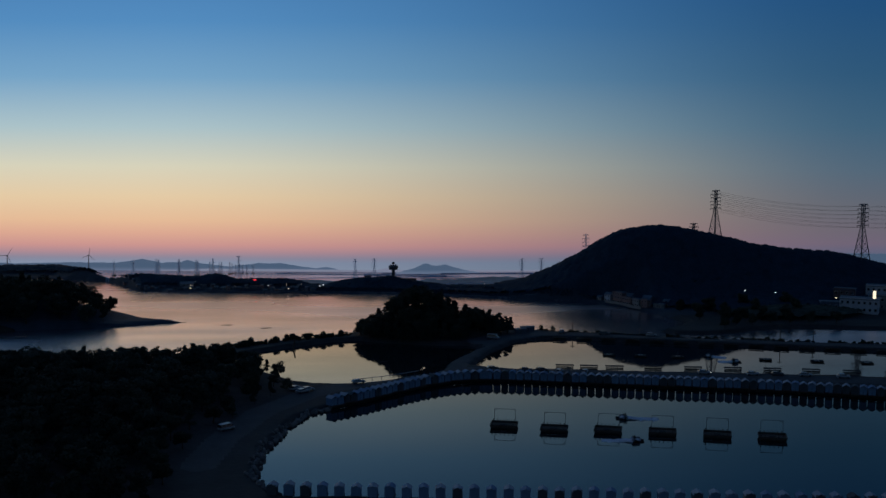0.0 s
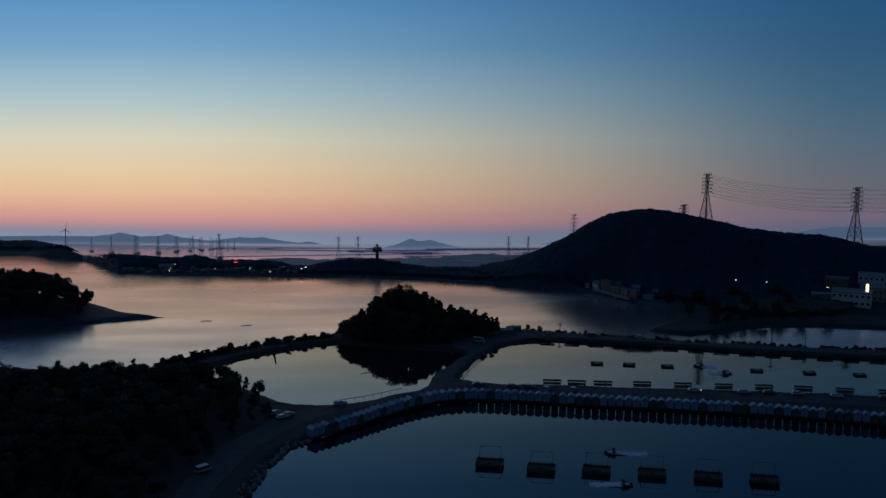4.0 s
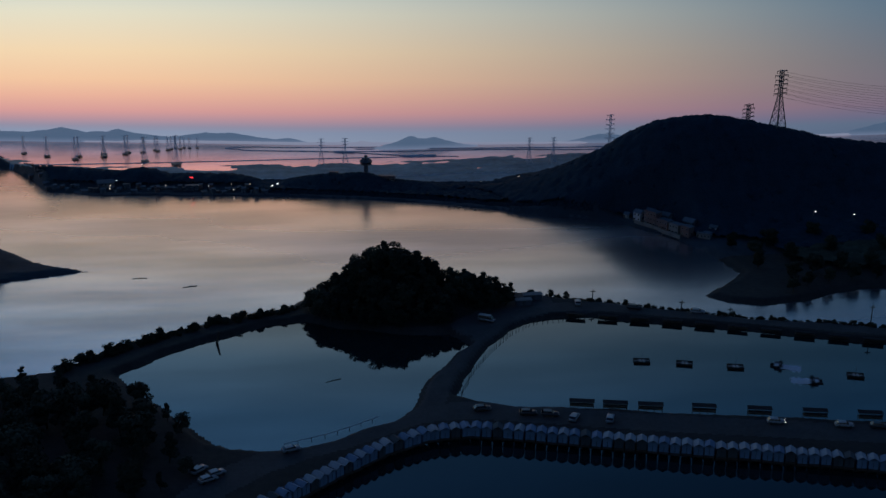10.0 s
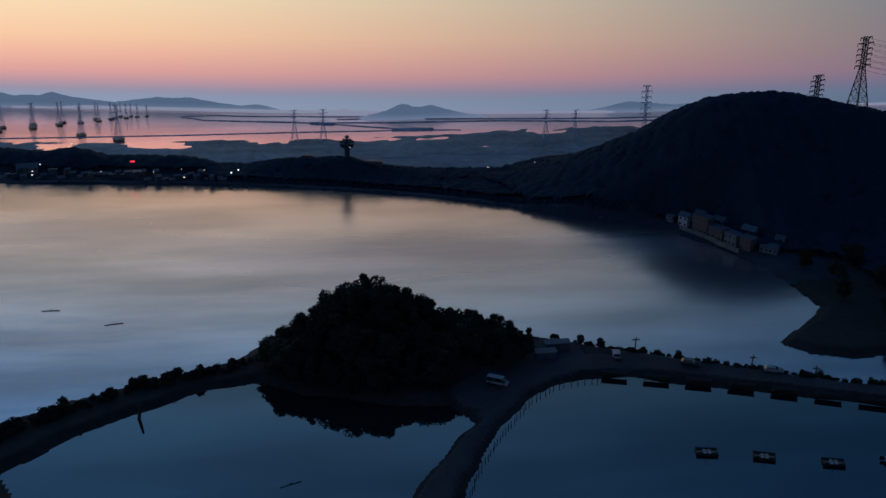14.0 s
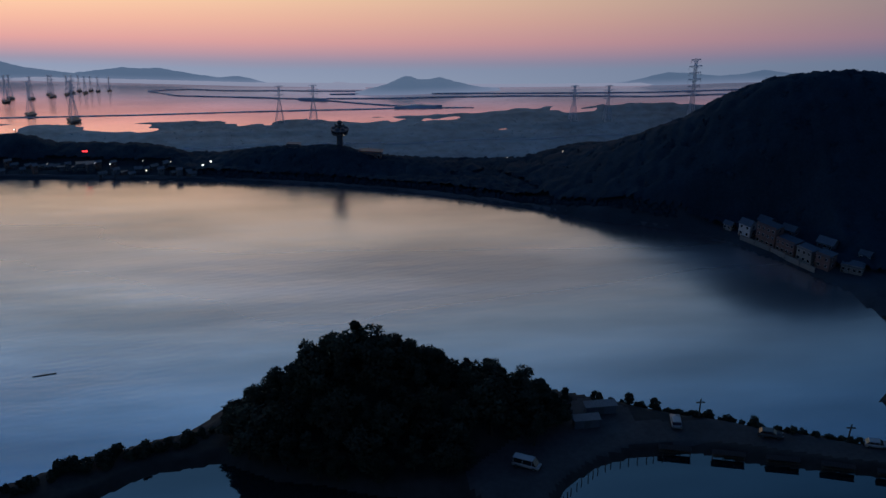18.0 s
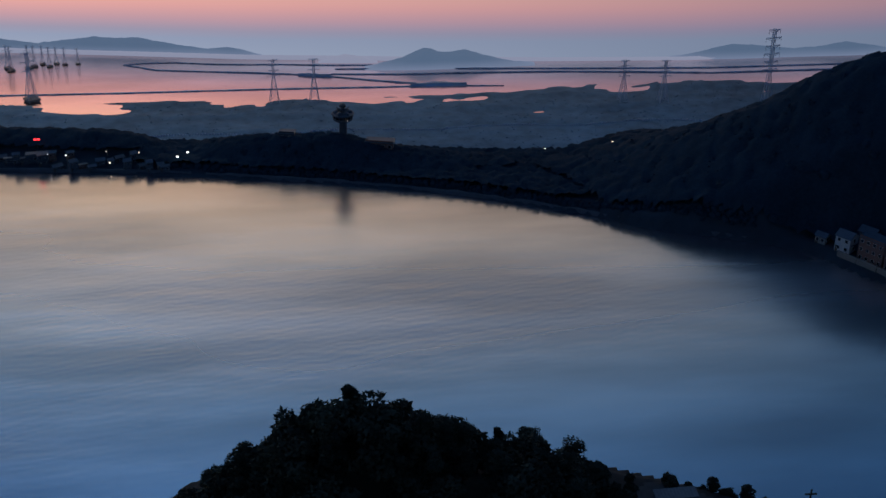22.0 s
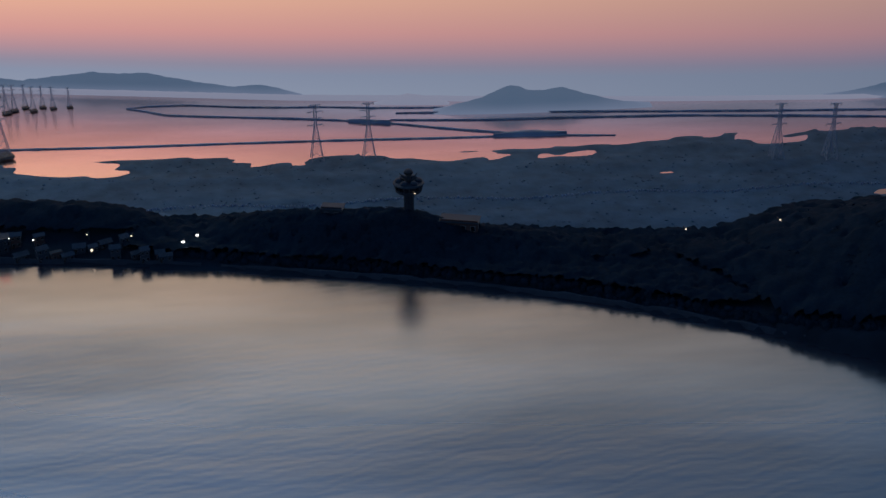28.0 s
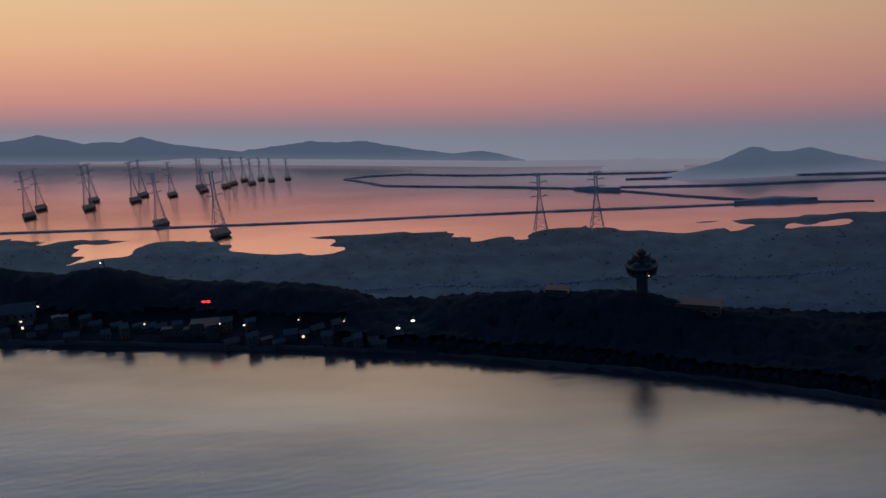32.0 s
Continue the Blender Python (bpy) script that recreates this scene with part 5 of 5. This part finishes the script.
# stakes and driftwood on the calm water
for x, y, a in ((9.4, 225.6, 8), (-9.4, 217.0, 3)):
    t = thing("dead_trunk", "bare dead trunk standing at the water's edge", "tree trunk", "dead trunks", pose(x, y, -0.3, 0, a, 0))
    part("shaft", rd((0, 0, 0), (0.1, 0, 2.0), 0.2, r2=0.12, n=7), M_BARK, t)
for x, y, a in ((5.0, 247.6, 8), (-2.6, 252.0, -5), (24, 212.0, 20)):
    t = thing("driftwood", "dark drifting branches on the lake", "driftwood", "driftwood on the lake", pose(x, y, 0.02, 0, 0, a) @ Matrix.Scale(0.5, 4))
    part("branch", rd((-2.2, 0, 0), (2.0, 0.3, 0.05), 0.09), M_BARK, t)
    part("twig", rd((-0.6, 0.1, 0), (0.4, 0.9, 0.2), 0.05), M_BARK, t)


# ---- pylons ----
def pylon(h, arms, label, group, base=False, steel=M_STEEL, fine=1.0):
    t = thing("pylon", label, "pylon", group)
    w0, w1 = h * 0.105, h * 0.022
    hw = lambda z: w0 + (w1 - w0) * min(1, (z / h) / 0.62) if z < h * 0.62 else w1
    levels = [h * f for f in (0, 0.13, 0.25, 0.36, 0.46, 0.55, 0.62, 0.70, 0.78, 0.86, 0.93, 1.0)]
    r = h * 0.005 * fine
    cs = ((-1, -1), (1, -1), (1, 1), (-1, 1))
    for cx, cy in cs:
        bm = bmesh.new()
        rings = []
        for z in (0, h * 0.62, h):
            q = r * (1.3 if z < h * 0.6 else 0.9)
            rings.append([bm.verts.new((cx * hw(z) + q * i, cy * hw(z) + q * j, z)) for i, j in ((-1, -1), (1, -1), (1, 1), (-1, 1))])
        for a, b in zip(rings, rings[1:]):
            for i in range(4):
                bm.faces.new((a[i], a[(i + 1) % 4], b[(i + 1) % 4], b[i]))
        part("leg", bm, steel, t)
    bm = bmesh.new()
    for f in range(4):
        (ax, ay), (bx_, by) = cs[f], cs[(f + 1) % 4]
        for z0, z1 in zip(levels, levels[1:]):
            a0, b0, a1, b1 = (ax * hw(z0), ay * hw(z0), z0), (bx_ * hw(z0), by * hw(z0), z0), (ax * hw(z1), ay * hw(z1), z1), (bx_ * hw(z1), by * hw(z1), z1)
            rod(bm, a0, b1, r * 0.6, 3); rod(bm, b0, a1, r * 0.6, 3); rod(bm, a1, b1, r * 0.6, 3)
    tagged(part("bracing", bm, steel, t), "fine steel lattice", kind="stuff")
    for k in range(arms):
        z = h * (0.99 - 0.36 * k / max(1, arms - 1)) if arms > 1 else h * 0.97
        s = h * (0.10 if k == 0 else 0.135 if k % 2 else 0.125)
        for sx in (-1, 1):
            bm = bmesh.new()
            rod(bm, (sx * w1, -w1, z), (sx * s, 0, z + h * 0.008), r * 0.8, 4)
            rod(bm, (sx * w1, w1, z), (sx * s, 0, z + h * 0.008), r * 0.8, 4)
            rod(bm, (sx * w1, 0, z - h * 0.025), (sx * s, 0, z + h * 0.004), r * 0.7, 4)
            arm = part("crossarm", bm, steel, t)
            part("insulator", rd((sx * s, 0, z), (sx * s, 0, z - h * 0.035), r * 0.9), M_GLASS, arm)
    if base:
        for cx, cy in cs:
            part("pile", rd((cx * w0, cy * w0, -2.0), (cx * w0, cy * w0, 0.2), h * 0.01, n=8), M_CONC, t)
        part("pile_cap", bx(-w0 * 1.25, -w0 * 1.25, 0.12, w0 * 1.25, w0 * 1.25, 0.3), M_CONC, t)
    return t


BIG = pylon(11.0, 6, "tall steel lattice pylon on the mountain ridge", "pylons on the mountain")
BIG.matrix_basis = pose(106.4, 279, ground_z(106.4, 279) - 0.2, 0, 0, 20)
TALLER = pylon(13.4, 6, "tall steel lattice pylon beyond the mountain ridge", "pylons on the mountain")
TALLER.matrix_basis = pose(141, 277, ground_z(141, 277) - 0.2, 0, 0, 20)
again(BIG, pose(105.6, 291, 5.0, 0, 0, 20) @ Matrix.Scale(0.96, 4))
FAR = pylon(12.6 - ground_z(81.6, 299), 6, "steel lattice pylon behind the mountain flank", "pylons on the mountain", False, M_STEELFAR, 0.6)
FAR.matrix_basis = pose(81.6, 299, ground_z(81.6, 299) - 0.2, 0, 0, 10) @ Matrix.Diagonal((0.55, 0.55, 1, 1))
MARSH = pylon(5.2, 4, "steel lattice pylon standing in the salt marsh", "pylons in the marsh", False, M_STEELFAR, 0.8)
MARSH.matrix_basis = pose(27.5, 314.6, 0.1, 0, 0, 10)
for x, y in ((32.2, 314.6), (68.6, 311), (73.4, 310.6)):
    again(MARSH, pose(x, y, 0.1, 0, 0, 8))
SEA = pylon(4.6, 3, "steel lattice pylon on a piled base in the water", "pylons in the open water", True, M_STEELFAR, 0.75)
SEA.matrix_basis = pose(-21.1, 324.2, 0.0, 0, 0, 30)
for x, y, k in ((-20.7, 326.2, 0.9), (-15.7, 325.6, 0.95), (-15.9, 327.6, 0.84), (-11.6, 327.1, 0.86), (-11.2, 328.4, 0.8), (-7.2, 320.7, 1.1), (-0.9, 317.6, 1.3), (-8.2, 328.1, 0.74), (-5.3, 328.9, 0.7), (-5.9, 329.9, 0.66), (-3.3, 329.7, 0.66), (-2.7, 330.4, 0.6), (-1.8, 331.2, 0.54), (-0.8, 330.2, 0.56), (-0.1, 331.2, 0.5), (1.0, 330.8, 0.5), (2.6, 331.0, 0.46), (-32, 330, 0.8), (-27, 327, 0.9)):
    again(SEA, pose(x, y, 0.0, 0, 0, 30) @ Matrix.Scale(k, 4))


def cable(points, sag, r, parent):
    """One sagging cable as a single three-sided tube."""
    bm = bmesh.new()
    line_ = []
    for a, b in zip(points, points[1:]):
        a, b = Vector(a), Vector(b)
        line_ += [a.lerp(b, k / 12) - Vector((0, 0, sag * 4 * (k / 12) * (1 - k / 12))) for k in range(12)]
    line_.append(Vector(points[-1]))
    rings = [[bm.verts.new(p + Vector((0, r * math.cos(q), r * math.sin(q)))) for q in (0.5, 2.6, 4.7)] for p in line_]
    for a, b in zip(rings, rings[1:]):
        for i in range(3):
            bm.faces.new((a[i], a[(i + 1) % 3], b[(i + 1) % 3], b[i]))
    bm.faces.new(rings[0][::-1])
    bm.faces.new(rings[-1])
    part("cable", bm, M_BLACK, parent)


z1, z2 = ground_z(106.4, 279), ground_z(141, 277)
line = thing("power_line", "thin sagging power cables over the mountain", "power line")
for f in (0.99, 0.918, 0.846, 0.774, 0.70, 0.63):
    for s in (-1, 1):
        cable([(106.4 + s * 1.0, 279 + s * 0.4, z1 + 11.0 * f - 0.5), (141 + s * 1.6, 277 + s * 0.5, z2 + 13.4 * f - 0.6), (200 + s * 1.6, 274 + s, 9 + 13.4 * f)], 1.1, 0.022, line)

# ---- wind turbines ----
def turbine(x, y, h, spin):
    t = thing("wind_turbine", "slim white wind turbine on the far shore", "wind turbine", "wind turbines", pose(x, y, 0, 0, 0, 25))
    k = h / 16
    part("mast", rd((0, 0, -1), (0, 0, h), 0.16, n=10, r2=0.09), M_CONC, t)
    part("nacelle", bx(-0.25 * k, -0.6 * k, h - 0.2 * k, 0.25 * k, 1.0 * k, h + 0.4 * k, 0.05 * k), M_CONC, t)
    for j in range(3):
        a = spin + j * 2 * math.pi / 3
        bm = bmesh.new()
        rod(bm, (0, -0.8 * k, h + 0.15 * k), (7.5 * k * math.sin(a), -0.8 * k, h + (0.15 + 7.5 * math.cos(a)) * k), 0.08, 4, 0.02)
        part("blade", bm, M_CONC, t)
    part("hub", rd((0, -1.2 * k, h + 0.15 * k), (0, -0.5 * k, h + 0.15 * k), 0.3 * k, n=8), M_CONC, t)


turbine(-58.5, 334, 4.9, 0.6)
turbine(-39, 337, 4.4, 0.2)

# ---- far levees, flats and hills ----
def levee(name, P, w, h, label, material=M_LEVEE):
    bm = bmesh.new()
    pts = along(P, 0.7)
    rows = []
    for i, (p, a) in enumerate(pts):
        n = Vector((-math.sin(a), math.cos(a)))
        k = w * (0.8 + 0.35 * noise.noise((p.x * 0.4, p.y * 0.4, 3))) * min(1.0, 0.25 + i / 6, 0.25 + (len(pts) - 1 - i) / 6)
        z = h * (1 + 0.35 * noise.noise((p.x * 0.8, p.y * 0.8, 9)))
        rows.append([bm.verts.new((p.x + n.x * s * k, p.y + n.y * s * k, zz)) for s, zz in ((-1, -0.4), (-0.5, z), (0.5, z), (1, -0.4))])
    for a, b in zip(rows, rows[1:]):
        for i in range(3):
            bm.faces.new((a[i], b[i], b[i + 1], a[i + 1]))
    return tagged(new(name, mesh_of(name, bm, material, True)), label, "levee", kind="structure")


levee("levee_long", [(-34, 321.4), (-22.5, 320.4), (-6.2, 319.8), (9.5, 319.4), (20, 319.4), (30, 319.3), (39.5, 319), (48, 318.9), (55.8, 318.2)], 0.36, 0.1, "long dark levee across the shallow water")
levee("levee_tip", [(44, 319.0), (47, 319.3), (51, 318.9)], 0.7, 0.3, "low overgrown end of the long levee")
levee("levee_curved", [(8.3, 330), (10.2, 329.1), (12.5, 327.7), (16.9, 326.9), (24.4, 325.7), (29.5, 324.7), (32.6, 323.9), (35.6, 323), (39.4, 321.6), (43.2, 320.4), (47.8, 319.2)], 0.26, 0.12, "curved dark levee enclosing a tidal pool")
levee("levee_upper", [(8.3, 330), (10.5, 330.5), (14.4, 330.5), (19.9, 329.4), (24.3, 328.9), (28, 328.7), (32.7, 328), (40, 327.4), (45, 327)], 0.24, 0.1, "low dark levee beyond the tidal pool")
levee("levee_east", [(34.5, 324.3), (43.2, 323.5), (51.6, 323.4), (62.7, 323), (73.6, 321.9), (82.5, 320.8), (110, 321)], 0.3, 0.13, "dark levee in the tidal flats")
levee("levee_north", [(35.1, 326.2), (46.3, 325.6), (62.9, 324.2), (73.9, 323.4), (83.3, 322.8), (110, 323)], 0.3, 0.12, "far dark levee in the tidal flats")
levee("road_shore", [(20.5, 293.5), (27, 291.9), (33.6, 290.3), (40.5, 288.3), (46, 286.3), (51.5, 283.9), (57.2, 281.0), (62, 278.4), (66.6, 275.9), (72, 273.3)], 0.22, 0.42, "pale concrete shore road under the wooded ridge", M_DIMWALL)
levee("road_village", [(19, 293.8), (13.5, 294.8), (4.3, 295.9), (-4.9, 297), (-14, 298), (-18.6, 299.8)], 0.24, 0.4, "dim concrete promenade before the village", M_DIMWALL)
levee("levee_islet", [(30.4, 324.3), (32.4, 323.9), (34.6, 323.4)], 0.6, 0.3, "low wooded islet in the tidal flats")


def far_hill(name, P, prof, depth, label, material):
    """A distant range along a line: a long ridge with a soft outline and sloping flanks."""
    bm = bmesh.new()
    pts = along(P, 0.35)
    rows = []
    for i, (p, a) in enumerate(pts):
        nx, ny = -math.sin(a), math.cos(a)
        z = np.interp(i / (len(pts) - 1), [q[0] for q in prof], [q[1] for q in prof])
        z = max(0.0, z * (1 + 0.06 * noise.noise((p.x * 0.5, p.y * 0.5, 1))) + 0.07 * noise.noise((p.x * 1.4, p.y * 1.2, 5)) * min(1, z))
        rows.append([bm.verts.new((p.x + nx * s * depth, p.y + ny * s * depth, zz)) for s, zz in ((-1, -0.5), (-0.5, z * 0.45), (0, z), (0.5, z * 0.45), (1, -0.5))])
    for a, b in zip(rows, rows[1:]):
        for k in range(4):
            bm.faces.new((a[k], b[k], b[k + 1], a[k + 1]))
    return tagged(new(name, mesh_of(name, bm, material, True)), label, "hill", kind="structure")


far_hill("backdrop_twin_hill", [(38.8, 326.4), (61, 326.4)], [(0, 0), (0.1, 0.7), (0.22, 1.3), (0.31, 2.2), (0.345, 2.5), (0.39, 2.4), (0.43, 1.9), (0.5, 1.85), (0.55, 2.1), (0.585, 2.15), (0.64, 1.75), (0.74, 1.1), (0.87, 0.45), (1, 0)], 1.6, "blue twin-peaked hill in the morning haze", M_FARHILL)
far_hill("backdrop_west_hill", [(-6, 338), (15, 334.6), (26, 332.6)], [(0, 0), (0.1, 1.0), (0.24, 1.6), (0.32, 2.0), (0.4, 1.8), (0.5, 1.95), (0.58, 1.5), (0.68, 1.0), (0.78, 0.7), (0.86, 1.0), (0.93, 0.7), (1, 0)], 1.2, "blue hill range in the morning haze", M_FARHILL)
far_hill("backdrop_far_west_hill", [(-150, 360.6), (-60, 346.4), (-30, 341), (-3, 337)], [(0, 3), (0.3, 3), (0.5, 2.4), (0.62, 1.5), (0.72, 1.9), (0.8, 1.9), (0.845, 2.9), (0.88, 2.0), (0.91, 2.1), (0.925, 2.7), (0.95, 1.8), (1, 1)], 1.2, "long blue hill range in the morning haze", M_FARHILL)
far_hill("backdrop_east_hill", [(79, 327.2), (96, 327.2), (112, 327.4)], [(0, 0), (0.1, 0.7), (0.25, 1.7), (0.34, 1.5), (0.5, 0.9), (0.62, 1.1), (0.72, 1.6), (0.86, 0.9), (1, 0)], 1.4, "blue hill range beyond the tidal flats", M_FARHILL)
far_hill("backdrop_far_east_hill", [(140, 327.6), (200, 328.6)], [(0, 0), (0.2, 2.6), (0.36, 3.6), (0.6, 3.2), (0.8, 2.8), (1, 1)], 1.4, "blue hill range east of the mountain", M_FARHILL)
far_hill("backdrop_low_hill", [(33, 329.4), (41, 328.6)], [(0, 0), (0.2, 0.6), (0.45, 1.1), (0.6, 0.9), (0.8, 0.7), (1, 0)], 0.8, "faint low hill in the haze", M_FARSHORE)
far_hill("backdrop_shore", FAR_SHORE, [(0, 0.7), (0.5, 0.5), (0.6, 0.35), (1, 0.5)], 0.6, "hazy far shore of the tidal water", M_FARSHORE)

# row of small trees and rough grass in the marsh
pts = [(-4 + i * 0.31, 304.4 + 0.4 * math.sin(i * 0.11) + (i % 3) * 0.1) for i in range(260)]
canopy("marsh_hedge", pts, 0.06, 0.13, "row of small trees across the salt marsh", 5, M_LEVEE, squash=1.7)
knoll = [(32.4 + 1.6 * math.cos(i * 2.4) * (i / 40) ** 0.5, 323.9 + 0.5 * math.sin(i * 2.4)) for i in range(40)]
canopy("levee_knoll_wood", knoll, 0.2, 0.36, "small dark copse on the levee", 5)
rs = np.random.RandomState(8)
X, Y = rs.uniform(-20, 130, 2600), rs.uniform(296, 319, 2600)
ok = (signed(FAR_LAND, X, Y) > 0.4) & (Y > crest_y(X) + 4) & (height(X, Y) > 0.06) & (height(X, Y) < 0.8)
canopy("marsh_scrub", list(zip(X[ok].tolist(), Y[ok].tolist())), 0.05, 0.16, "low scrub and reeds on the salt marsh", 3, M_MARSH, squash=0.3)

# bring every thing to metres
for ob in list(scene.objects):
    if ob.parent is None and ob.type != "CAMERA":
        ob.matrix_basis = Matrix.Scale(SCALE, 4) @ ob.matrix_basis
